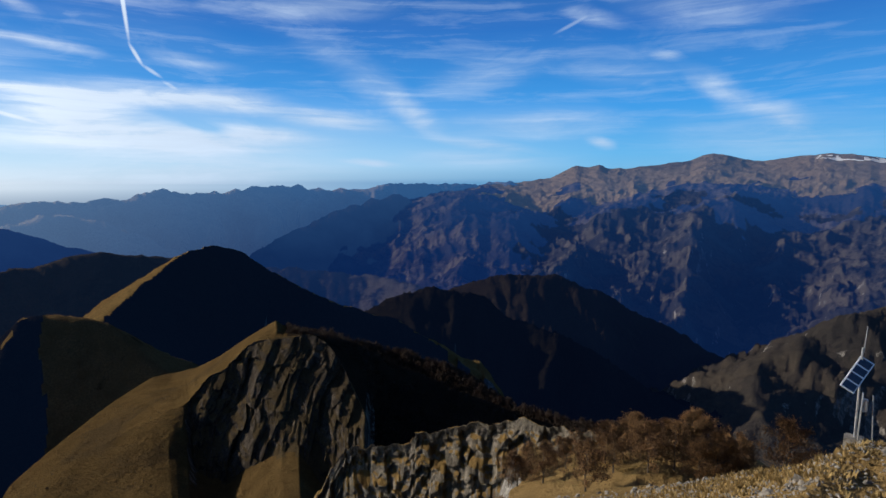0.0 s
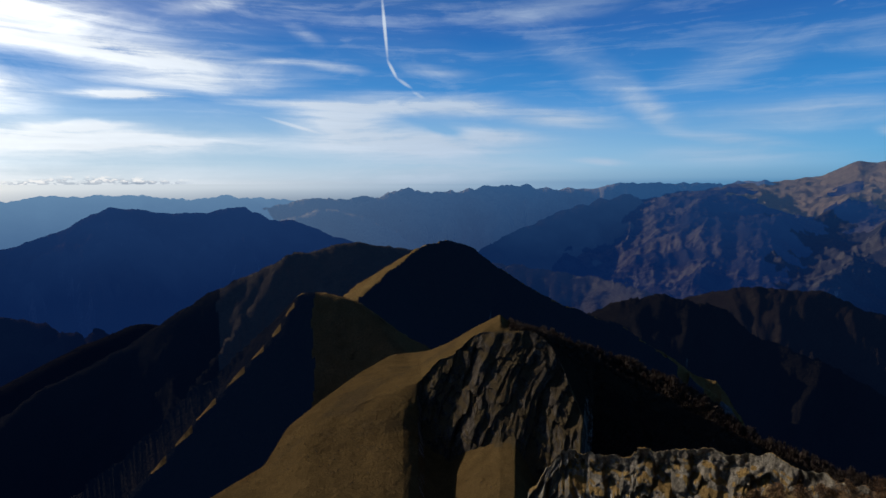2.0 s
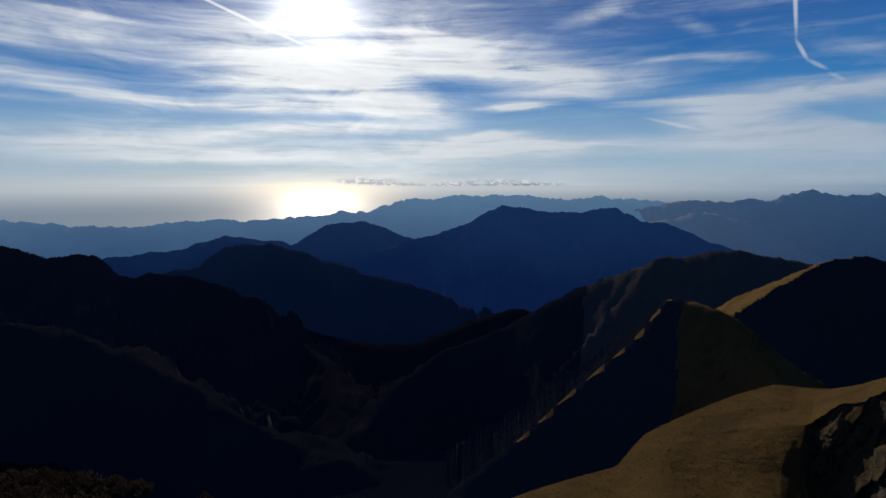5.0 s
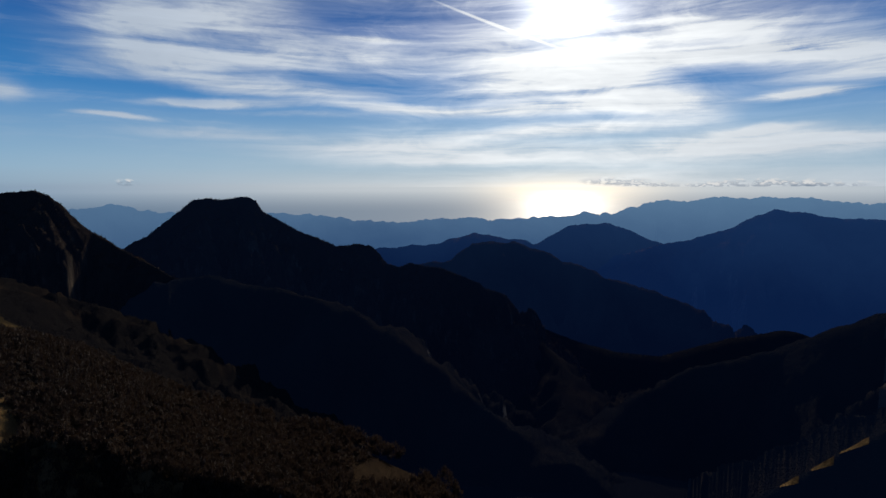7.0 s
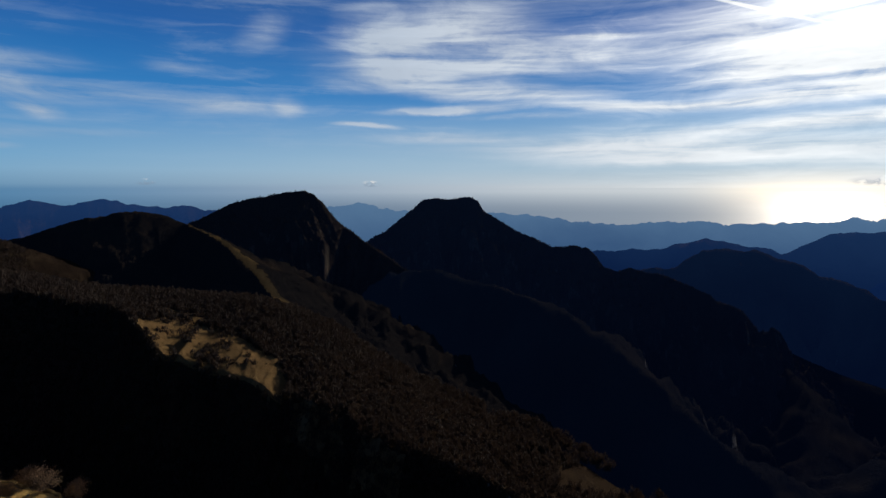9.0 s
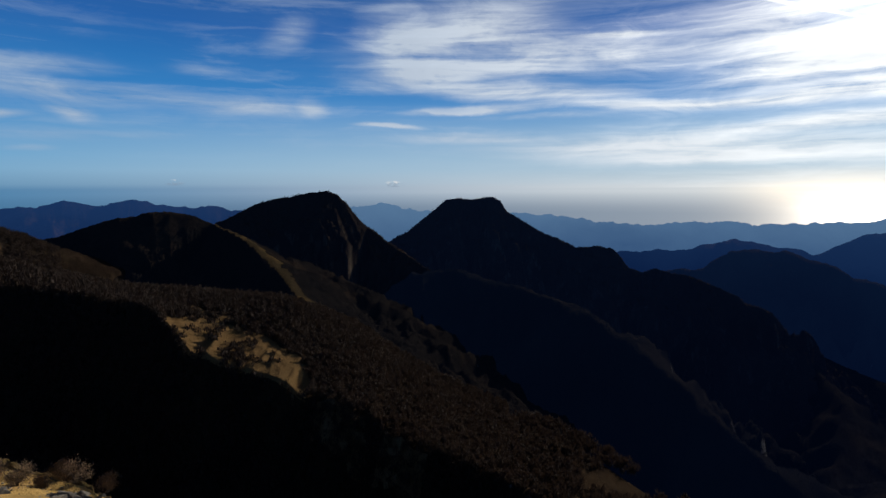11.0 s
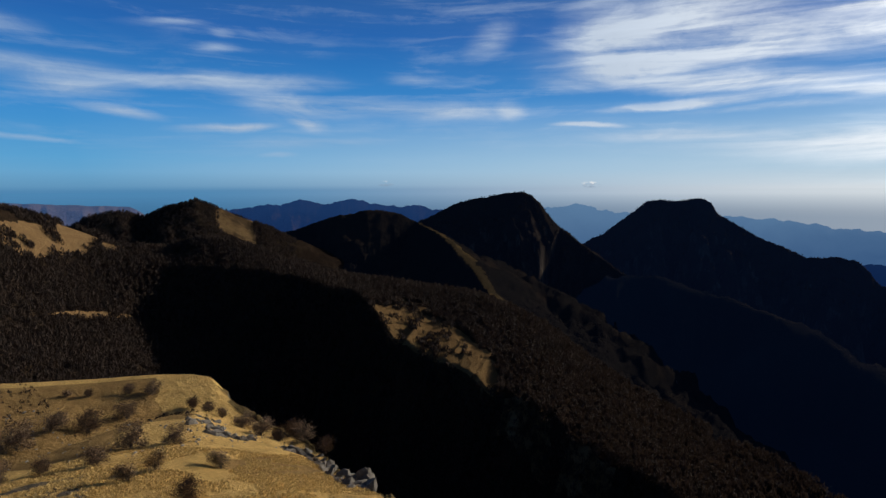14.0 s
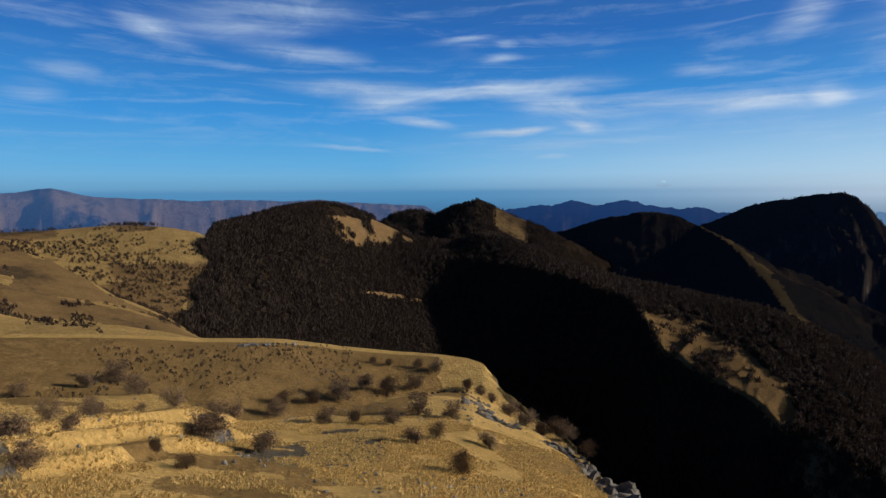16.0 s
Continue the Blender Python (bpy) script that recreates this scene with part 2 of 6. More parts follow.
    dens = math_node(nt, "MULTIPLY", math_node(nt, "ADD", veil, 0.03),
                     ramp(nt, tex, [(0.32, 0.08), (0.5, 0.75), (0.68, 1.1)]))
    thin = math_node(nt, "MULTIPLY", ramp(nt, tex, [(0.5, 0.0), (0.72, 1.0)]), 0.35)
    dens = math_node(nt, "ADD", dens, math_node(nt, "MULTIPLY", thin, ramp(nt, sep.outputs[2], [(0.03, 0.0), (0.12, 1.0)])), True)
    dens = math_node(nt, "MULTIPLY", dens, ramp(nt, sep.outputs[2], [(0.36, 1.0), (0.6, 0.2)]))
    dens = math_node(nt, "MULTIPLY", dens, clear_gap)
    dens = math_node(nt, "ADD", dens, laid(at, TRAILS, 0.2), True)
    puff = noise_tex(nt, mapping(nt, at, (0, 0, 0), (0, 0, 0), (1.1, 2.2, 1)), 1.0, 6, 0.65)
    cloud = nt.nodes.new("ShaderNodeCombineXYZ")
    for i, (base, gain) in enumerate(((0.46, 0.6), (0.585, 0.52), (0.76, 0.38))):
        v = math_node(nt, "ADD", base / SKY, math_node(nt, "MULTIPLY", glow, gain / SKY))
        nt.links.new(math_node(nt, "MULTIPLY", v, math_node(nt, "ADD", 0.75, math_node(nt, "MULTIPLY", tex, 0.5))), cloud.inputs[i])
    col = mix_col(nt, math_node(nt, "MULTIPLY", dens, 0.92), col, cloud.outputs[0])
    # a row of small heaped clouds above the sea: grey below, bright on top
    heap = laid(at, PUFFS, 0.25)
    low_side = laid(mapping(nt, at, (0, 0.22, 0)), PUFFS, 0.3)
    grain = ramp(nt, puff, [(0.44, 0.0), (0.52, 1.0)])
    col = mix_col(nt, math_node(nt, "MULTIPLY", math_node(nt, "MULTIPLY", low_side, grain), 0.75, True), col, (0.26 / SKY, 0.34 / SKY, 0.46 / SKY))
    col = mix_col(nt, math_node(nt, "MULTIPLY", heap, ramp(nt, puff, [(0.5, 0.0), (0.58, 1.0)]), True), col, (0.95 / SKY, 0.96 / SKY, 0.97 / SKY))
    add = nt.nodes.new("ShaderNodeCombineXYZ")
    soft = math_node(nt, "POWER", near, 22.0)
    soft = math_node(nt, "MULTIPLY", soft, ramp(nt, tex, [(0.36, 0.25), (0.64, 1.6)]))
    for i, (k, q) in enumerate(((1.6, 0.38), (1.6, 0.36), (1.5, 0.32))):
        nt.links.new(math_node(nt, "ADD", math_node(nt, "MULTIPLY", glare, k / SKY), math_node(nt, "MULTIPLY", soft, q / SKY)), add.inputs[i])
    col = mix_col(nt, 1.0, col, add.outputs[0], "ADD")
    nt.links.new(col, bg.inputs[0])
    bg.inputs[1].default_value = SKY
    return w


make_world()
lamp = bpy.data.lights.new("sun", "SUN")
lamp.energy, lamp.angle, lamp.color = 5.0, radians(0.6), (1.0, 0.9, 0.76)
new("sun", lamp).matrix_world = look(SUN * 100, (0, 0, 0))


# ---- materials ----
def terrain_mat(name, grass, wood, rock, size=1.0, woods=0.5, crags=0.5, haze=0.0, air=(0.05, 0.14, 0.36), bump=1.0, treeline=None, sunward=0.0):
    """Ground of dry grass, bare woodland and rock. size: metres of a grain; woods, crags: how much of each;
    haze: share of emission mixed in to imitate hazy air, on far and shaded ground."""
    m = bpy.data.materials.new(name)
    m.use_nodes = True
    nt = m.node_tree
    bsdf = nt.nodes["Principled BSDF"]
    geo = nt.nodes.new("ShaderNodeNewGeometry")
    pos = geo.outputs["Position"]
    sep = nt.nodes.new("ShaderNodeSeparateXYZ")
    nt.links.new(geo.outputs["Normal"], sep.inputs[0])
    big = noise_tex(nt, pos, 0.012 / size, 7, 0.6, 0.4)
    mid = noise_tex(nt, pos, 0.09 / size, 6, 0.65)
    fine = noise_tex(nt, pos, 1.1 / size, 5, 0.7)
    g = mix_col(nt, ramp(nt, mid, [(0.3, 0.0), (0.7, 1.0)]), tuple(c * 0.62 for c in grass), tuple(min(1, c * 1.15) for c in grass))
    g = mix_col(nt, ramp(nt, fine, [(0.35, 0.0), (0.65, 1.0)]), tuple(c * 0.55 for c in grass), g)
    wd = mix_col(nt, ramp(nt, fine, [(0.3, 0.0), (0.7, 1.0)]), tuple(c * 0.45 for c in wood), tuple(c * 1.3 for c in wood))
    lim = 0.5 + (0.5 - woods) * 0.55
    wmask = ramp(nt, math_node(nt, "ADD", math_node(nt, "MULTIPLY", big, 0.75), math_node(nt, "MULTIPLY", mid, 0.25)),
                 [(lim - 0.035, 0.0), (lim + 0.035, 1.0)])
    if treeline:
        high = nt.nodes.new("ShaderNodeSeparateXYZ")
        nt.links.new(pos, high.inputs[0])
        t = math_node(nt, "ADD", high.outputs[2], math_node(nt, "MULTIPLY", math_node(nt, "SUBTRACT", mid, 0.5), 1.6 * treeline[1]))
        t = math_node(nt, "DIVIDE", math_node(nt, "SUBTRACT", treeline[0], t), treeline[1], True)
        wmask = math_node(nt, "MAXIMUM", wmask, t)
    col = mix_col(nt, wmask, g, wd)
    rk = mix_col(nt, ramp(nt, mid, [(0.35, 0.0), (0.65, 1.0)]), tuple(c * 0.5 for c in rock), rock)
    rk = mix_col(nt, ramp(nt, fine, [(0.38, 0.0), (0.6, 1.0)]), tuple(c * 0.4 for c in rock), rk)
    seam = noise_tex(nt, mapping(nt, pos, (0, 0, 0), (0, 0, 0), (1, 1, 0.16)), 0.28 / size, 5, 0.65, 0.3)
    rk = mix_col(nt, ramp(nt, seam, [(0.4, 0.0), (0.62, 1.0)]), tuple(c * 0.22 for c in rock), rk)
    steep = math_node(nt, "SUBTRACT", 1.0, sep.outputs[2])
    steep = math_node(nt, "ADD", steep, math_node(nt, "MULTIPLY", math_node(nt, "SUBTRACT", mid, 0.5), 0.7))
    lr = 0.75 - crags * 0.6
    rmask = ramp(nt, steep, [(lr, 0.0), (lr + 0.08, 1.0)])
    col = mix_col(nt, rmask, col, rk)
    nt.links.new(col, bsdf.inputs["Base Color"])
    bsdf.inputs["Roughness"].default_value = 0.95
    bsdf.inputs["Specular IOR Level"].default_value = 0.0
    bp = nt.nodes.new("ShaderNodeBump")
    bp.inputs["Strength"].default_value = 0.7
    bp.inputs["Distance"].default_value = 2.2 * size * bump
    hgt = math_node(nt, "ADD", fine, math_node(nt, "MULTIPLY", mid, 3.0))
    nt.links.new(hgt, bp.inputs["Height"])
    nt.links.new(bp.outputs[0], bsdf.inputs["Normal"])
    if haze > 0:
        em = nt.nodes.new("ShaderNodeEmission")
        # painted haze: emitted colour, darker and deeper towards the valleys, faintly mottled for the woods' folds
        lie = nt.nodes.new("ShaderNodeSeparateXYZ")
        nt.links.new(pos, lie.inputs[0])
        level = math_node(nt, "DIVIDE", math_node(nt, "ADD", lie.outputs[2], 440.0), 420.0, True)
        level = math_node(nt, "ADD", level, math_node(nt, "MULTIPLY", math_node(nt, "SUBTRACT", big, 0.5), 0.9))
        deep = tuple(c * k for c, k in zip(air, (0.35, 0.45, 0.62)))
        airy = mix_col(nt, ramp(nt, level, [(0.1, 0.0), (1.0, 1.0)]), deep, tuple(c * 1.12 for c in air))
        # the emitted haze is made paler towards the sun
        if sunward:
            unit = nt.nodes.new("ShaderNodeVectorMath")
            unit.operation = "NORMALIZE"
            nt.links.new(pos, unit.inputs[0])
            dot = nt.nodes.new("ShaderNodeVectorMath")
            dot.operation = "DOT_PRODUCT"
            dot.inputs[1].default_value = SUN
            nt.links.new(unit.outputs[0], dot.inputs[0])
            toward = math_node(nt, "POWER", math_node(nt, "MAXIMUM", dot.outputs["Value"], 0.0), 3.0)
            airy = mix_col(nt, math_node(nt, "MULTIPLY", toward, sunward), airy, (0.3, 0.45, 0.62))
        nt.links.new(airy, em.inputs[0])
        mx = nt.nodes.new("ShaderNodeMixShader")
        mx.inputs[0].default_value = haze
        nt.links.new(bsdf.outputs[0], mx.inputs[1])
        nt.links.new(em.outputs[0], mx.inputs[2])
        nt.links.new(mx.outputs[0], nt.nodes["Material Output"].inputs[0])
    return m


def plain_mat(name, dark, light, size, rough=0.9, bump=0.3, metal=0.0, lively=0.0, sheer=0.0):
    m = bpy.data.materials.new(name)
    m.use_nodes = True
    nt = m.node_tree
    b = nt.nodes["Principled BSDF"]
    pos = nt.nodes.new("ShaderNodeNewGeometry").outputs["Position"]
    a = noise_tex(nt, pos, 1.0 / size, 6, 0.65)
    c = noise_tex(nt, pos, 6.0 / size, 4, 0.6)
    f = math_node(nt, "ADD", math_node(nt, "MULTIPLY", a, 0.6), math_node(nt, "MULTIPLY", c, 0.4))
    if lively:
        info = nt.nodes.new("ShaderNodeNewGeometry")
        f = math_node(nt, "ADD", f, math_node(nt, "MULTIPLY", math_node(nt, "SUBTRACT", info.outputs["Random Per Island"], 0.5), lively))
    nt.links.new(mix_col(nt, ramp(nt, f, [(0.35, 0.0), (0.65, 1.0)]), dark, light), b.inputs["Base Color"])
    if sheer:
        thin = nt.nodes.new("ShaderNodeBsdfTranslucent")
        mx = nt.nodes.new("ShaderNodeMixShader")
        mx.inputs[0].default_value = sheer
        nt.links.new(b.inputs["Base Color"].links[0].from_socket, thin.inputs[0])
        nt.links.new(b.outputs[0], mx.inputs[1])
        nt.links.new(thin.outputs[0], mx.inputs[2])
        nt.links.new(mx.outputs[0], nt.nodes["Material Output"].inputs[0])
    b.inputs["Roughness"].default_value = rough
    b.inputs["Metallic"].default_value = metal
    if bump:
        bp = nt.nodes.new("ShaderNodeBump")
        bp.inputs["Strength"].default_value, bp.inputs["Distance"].default_value = 0.6, bump * size
        nt.links.new(f, bp.inputs["Height"])
        nt.links.new(bp.outputs[0], b.inputs["Normal"])
    return m


GRASS, DULL, WOOD, ROCK = (0.7, 0.455, 0.16), (0.13, 0.085, 0.04), (0.024, 0.018, 0.013), (0.3, 0.28, 0.26)


# ---- shapes ----
def lattice(ix, iy, seed):
    n = (ix.astype(np.int64) * 374761393 + iy.astype(np.int64) * 668265263 + seed * 974634777) & 0x7FFFFFFF
    n = ((n ^ (n >> 13)) * 1274126177) & 0x7FFFFFFF
    n = ((n ^ (n >> 16)) * 60493) & 0x7FFFFFFF
    return n / 1073741823.5 - 1.0


def vnoise(x, y, seed=0):
    fx, fy = np.floor(x), np.floor(y)
    u, v = x - fx, y - fy
    u, v = u * u * u * (u * (u * 6 - 15) + 10), v * v * v * (v * (v * 6 - 15) + 10)
    a, b = lattice(fx, fy, seed), lattice(fx + 1, fy, seed)
    c, d = lattice(fx, fy + 1, seed), lattice(fx + 1, fy + 1, seed)
    return (a * (1 - u) + b * u) * (1 - v) + (c * (1 - u) + d * u) * v


def fbm(x, y, size, octaves=5, seed=0, ridged=False):
    total, amp = 0.0, 0.5
    for o in range(octaves):
        f = 2.03 ** o / size
        n = vnoise(x * f + 13.7 * o, y * f - 7.1 * o, seed + o)
        total = total + amp * ((1 - 2 * np.abs(n)) if ridged else n)
        amp *= 0.5
    return total


def world_of(pts):
    a = np.array(pts, float)
    az, el, r = np.radians(a[:, 0]), np.radians(a[:, 1]), a[:, 2]
    return np.stack([-np.sin(az) * r, np.cos(az) * r, np.tan(el) * r], 1)


def fall(d, slope):
    """How far a flank has fallen at a distance from the crest. slope: a number, or (slope, distance, slope beyond)."""
    if isinstance(slope, tuple):
        first, at, then = slope
        return first * np.minimum(d, at) + then * np.maximum(d - at, 0)
    return slope * d


def tent(X, Y, pts, left, right, width, along_it=False):
    """Height of a ridge along a crest line, falling off by its own slope on either side; the distance from the crest; its side."""
    p = world_of(pts)
    best = np.full(X.shape, 1e18)
    z, side, run, walked = np.zeros(X.shape), np.zeros(X.shape), np.zeros(X.shape), 0.0
    for a, b in zip(p[:-1], p[1:]):
        ex, ey = b[0] - a[0], b[1] - a[1]
        t = np.clip(((X - a[0]) * ex + (Y - a[1]) * ey) / (ex * ex + ey * ey + 1e-9), 0, 1)
        dx, dy = X - a[0] - t * ex, Y - a[1] - t * ey
        d = dx * dx + dy * dy
        m = d < best
        best = np.where(m, d, best)
        z = np.where(m, a[2] + t * (b[2] - a[2]), z)
        side = np.where(m, np.where(ex * dy - ey * dx > 0, 1.0, -1.0), side)
        run = np.where(m, walked + t * math.hypot(ex, ey), run)
        walked += math.hypot(ex, ey)
    if along_it:
        return run
    d = np.sqrt(best)
    soft = np.sqrt(d * d + width * width) - width
    return z - np.where(side > 0, fall(soft, left), fall(soft, right)), d, side


def floor_height(r):
    return -460 * (1 - np.exp(-r / 520.0)) - 12


def grid_mesh(name, P, keep, turn=True, pick=None):
    n, m = P.shape[:2]
    idx = np.arange(n * m).reshape(n, m)
    q = np.stack([idx[:-1, :-1], idx[1:, :-1], idx[1:, 1:], idx[:-1, 1:]], -1).reshape(-1, 4)
    q = q[:, ::-1] if turn else q
    k = keep.ravel()
    q = q[k[q].any(axis=1) & (True if pick is None else pick)]
    used = np.unique(q)
    remap = np.zeros(n * m, np.int64)
    remap[used] = np.arange(len(used))
    q, v = remap[q], P.reshape(-1, 3)[used]
    me = bpy.data.meshes.new(name)
    me.vertices.add(len(v))
    me.vertices.foreach_set("co", v.astype(np.float32).ravel())
    me.loops.add(q.size)
    me.loops.foreach_set("vertex_index", q.astype(np.int32).ravel())
    me.polygons.add(len(q))
    me.polygons.foreach_set("loop_start", np.arange(0, q.size, 4, dtype=np.int32))
    me.polygons.foreach_set("loop_total", np.full(len(q), 4, np.int32))
    me.polygons.foreach_set("use_smooth", np.ones(len(q), bool))
    me.update(calc_edges=True)
    return me


FIELDS = {}


def polar(X, Y):
    """Azimuth to the left in degrees, 0 to 360, and distance."""
    return np.degrees(np.arctan2(-X, Y)) % 360, np.hypot(X, Y)


def mountain(name, label, crests, res, rows, mat, gully=0.3, gsize=60.0, rough=0.0, seed=1, kind="", low=170.0, cat="mountain",
             edge=None, span=None, reach=(0.4, 1.35), field="", other=None, where=None, cap=False, warp=None, under=None, ribs=1.25, piece=("grass_flank", "dry grass flank")):
    """crests: (points, slope to the left, slope to the right, roundness). gully: how deep its flanks are cut, per metre from the crest.
    edge: a line, and the slope by which the ground breaks off to its right."""
    def height(X, Y):
        z, d = None, None
        X0, Y0 = X, Y
        if warp:
            wx, wy = fbm(X, Y, warp[1], 4, seed + 70), fbm(X, Y, warp[1], 4, seed + 80)
            X, Y = X + warp[0] * wx, Y + warp[0] * wy
        for pts, left, right, width in crests:
            zz, dd, side = tent(X, Y, pts, left, right, width)
            if ribs:
                # spurs and ravines running down from the crest, bent and branching
                run = tent(X, Y, pts, 0, 0, 1, True) + 0.45 * gsize * fbm(X, Y, gsize * 1.3, 4, seed + 5) + 0.35 * dd * side
                g = 0.62 * fbm(run, dd * 0.22, gsize * 0.8, 4, seed, True) + 0.38 * fbm(X, Y, gsize * 0.5, 6, seed + 3, True)
                zz = zz + gully * ribs * (1.6 if pts[0][2] > 1400 else 1.0) * np.minimum(dd, gsize * 1.6) * np.minimum(g - 0.52, 0.1)
            z, d = (zz, dd) if z is None else (np.maximum(z, zz), np.minimum(d, dd))
        if not ribs:
            g = fbm(X, Y, gsize, 6, seed, True)
            z = z + gully * np.minimum(d, gsize * 1.6) * (g - 0.35)
        if edge is not None:
            _, dd, side = tent(X, Y, edge[0], 0, 0, 0.1)
            out = np.maximum(0, np.where(side < 0, dd, -dd) + 0.12 * gsize * fbm(X, Y, gsize * 0.5, 4, seed + 9))
            z = z - edge[1] * np.minimum(out, edge[2]) - 1.3 * np.maximum(0, out - edge[2])
        if rough:
            z = z + rough * fbm(X, Y, gsize * 0.35, 5, seed + 20) + 0.45 * rough * (fbm(X, Y, gsize * 0.13, 4, seed + 25, True) - 0.4)
        if under:
            az, q = polar(X0, Y0)
            az = np.where(az > 270, az - 360, az)
            line = sorted(under[0])
            el, far = (np.interp(az, [p[0] for p in line], [p[k] for p in line]) for k in (1, 2))
            z = np.where(q < far, np.minimum(z, q * np.tan(np.radians(el)) - 0.08 * (far - q)), z)
            lift = 5 * np.maximum(0, az - under[1] + 4 + 1.5 * fbm(X, Y, 9, 3, seed + 61)) ** 2
            z = np.where((q >= far) & (az < under[1]), np.minimum(z, far * np.tan(np.radians(el)) - 1.5 * (q - far) + lift), z)
        if cap:
            q = np.hypot(X0, Y0)
            z = np.minimum(z, -1.6 - 0.28 * np.minimum(q, 20) - 0.18 * np.maximum(q - 20, 0))
        return z
    every = np.array([p for c in crests for p in c[0]])
    margin = 12 if every[:, 2].min() > 1100 else 18 if every[:, 2].min() > 500 else 30
    a0, a1 = span or (every[:, 0].min() - margin, every[:, 0].max() + margin)
    r0, r1 = every[:, 2].min() * reach[0], min(4940, every[:, 2].max() * reach[1])
    A = np.radians(np.linspace(a0, a1, int((a1 - a0) / (res * (1.15 if r0 < 45 else 1.75)))))
    R = r0 * (r1 / r0) ** np.linspace(0, 1, int(rows * (0.85 if r0 < 45 else 0.66)))
    AA, RR = np.meshgrid(A, R, indexing="ij")
    X, Y = -np.sin(AA) * RR, np.cos(AA) * RR
    Z = height(X, Y)
    FIELDS[field or name] = height
    P, keep = np.stack([X, Y, Z], -1), Z > floor_height(RR) - low
    if not other:
        me = grid_mesh(name, P, keep)
        me.materials.append(mat)
        return tagged(new(name, me), label, cat, kind=kind)
    cx, cy = ((P[:-1, :-1, k] + P[1:, 1:, k]).ravel() / 2 for k in (0, 1))
    ragged = fbm(cx, cy, gsize * 0.3, 4, seed + 50) * gsize * 0.25
    if where:
        on = where(cx, cy, ragged)
    else:
        _, d, side = tent(cx, cy, crests[0][0], 0, 0, 0.1)
        on = np.where(side < 0, d, -d) + ragged > 0
    me = grid_mesh(name, P, keep, pick=~on)
    me.materials.append(mat)
    top = tagged(new(name, me), label, cat, kind=kind)
    me = grid_mesh(piece[0], P, keep, pick=on)
    me.materials.append(other)
    ob = new(piece[0], me)
    ob.parent = top
    tagged(ob, piece[1])
    return top


def across(line, az):
    """Distance and height of a line of (azimuth, elevation, distance) at the azimuths given."""
    p = np.array(sorted(line), float)
    r = np.interp(az, p[:, 0], p[:, 2])
    return r, r * np.tan(np.radians(np.interp(az, p[:, 0], p[:, 1])))


def lofted(az, lines, rows, rounding=1.0):
    """Ground laid in rows from line to line, nearest first: azimuth, distance, height and place between the lines."""
    knots = []
    for line in lines:
        q = across(line, az)
        n = max(3, int(rounding / (az[1] - az[0])))
        w = np.hanning(n + 2)[1:-1]
        knots.append(tuple(np.convolve(np.pad(v, n, "edge"), w / w.sum(), "same")[n:-n] for v in q))
    R, Z, band = [], [], []
    for k, n in enumerate(rows):
        v = np.linspace(0, 1, n, endpoint=k == len(rows) - 1)[None]
        R.append(knots[k][0][:, None] * (1 - v) + knots[k + 1][0][:, None] * v)
        Z.append(knots[k][1][:, None] * (1 - v) + knots[k + 1][1][:, None] * v)
        band.append(np.repeat(k + v, len(az), 0))
    R, Z, band = (np.concatenate(q, 1) for q in (R, Z, band))
    return np.repeat(az[:, None], R.shape[1], 1), R, Z, band


def height_between(lines):
    """The height of such ground at a place, for what stands on it."""
    def height(X, Y):
        a, q = polar(X, Y)
        a = np.where(a > 270, a - 360, a)
        at = [across(p, a) for p in lines]
        z = at[0][1]
        for (r0, z0), (r1, z1) in zip(at[:-1], at[1:]):
            z = np.where(q > r0, z0 + (z1 - z0) * np.clip((q - r0) / (r1 - r0), 0, 1), z)
        return z
    return height


def placed(A, R, Z):
    a = np.radians(A)
    return np.stack([-np.sin(a) * R, np.cos(a) * R, Z], -1)


def in_middle(q):
    return ((q[:-1, :-1] + q[1:, 1:]) / 2).ravel()


def lay_pieces(P, specs, cat):
    """One thing out of one sheet: the first piece carries the others."""
    top = None
    for name, pick, mat, label in specs:
        me = grid_mesh(name, P, np.ones(P.shape[:2], bool), True, pick)
        me.materials.append(mat)
        ob = new(name, me)
        if top is None:
            top = tagged(ob, label, cat)
        else:
            ob.parent = top
            tagged(ob, label)
    return top


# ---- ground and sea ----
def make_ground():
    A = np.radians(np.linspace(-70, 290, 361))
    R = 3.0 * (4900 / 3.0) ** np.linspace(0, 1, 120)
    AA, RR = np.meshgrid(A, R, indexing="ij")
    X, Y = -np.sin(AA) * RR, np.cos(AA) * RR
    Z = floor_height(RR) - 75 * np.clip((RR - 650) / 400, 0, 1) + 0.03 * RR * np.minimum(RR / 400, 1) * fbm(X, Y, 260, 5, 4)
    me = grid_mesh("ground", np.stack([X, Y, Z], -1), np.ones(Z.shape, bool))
    # the mountains' shade on the floor is put into this near-black colour
    me.materials.append(terrain_mat("shade_dark_valley", (0.011, 0.009, 0.008), (0.007, 0.006, 0.0055), ROCK, 3.0, 0.7, 0.02, 0.35, (0.0026, 0.009, 0.027)))
    tagged(new("ground", me), "wooded valley floor below the ridges, coloured dark for shade", "ground", kind="structure")


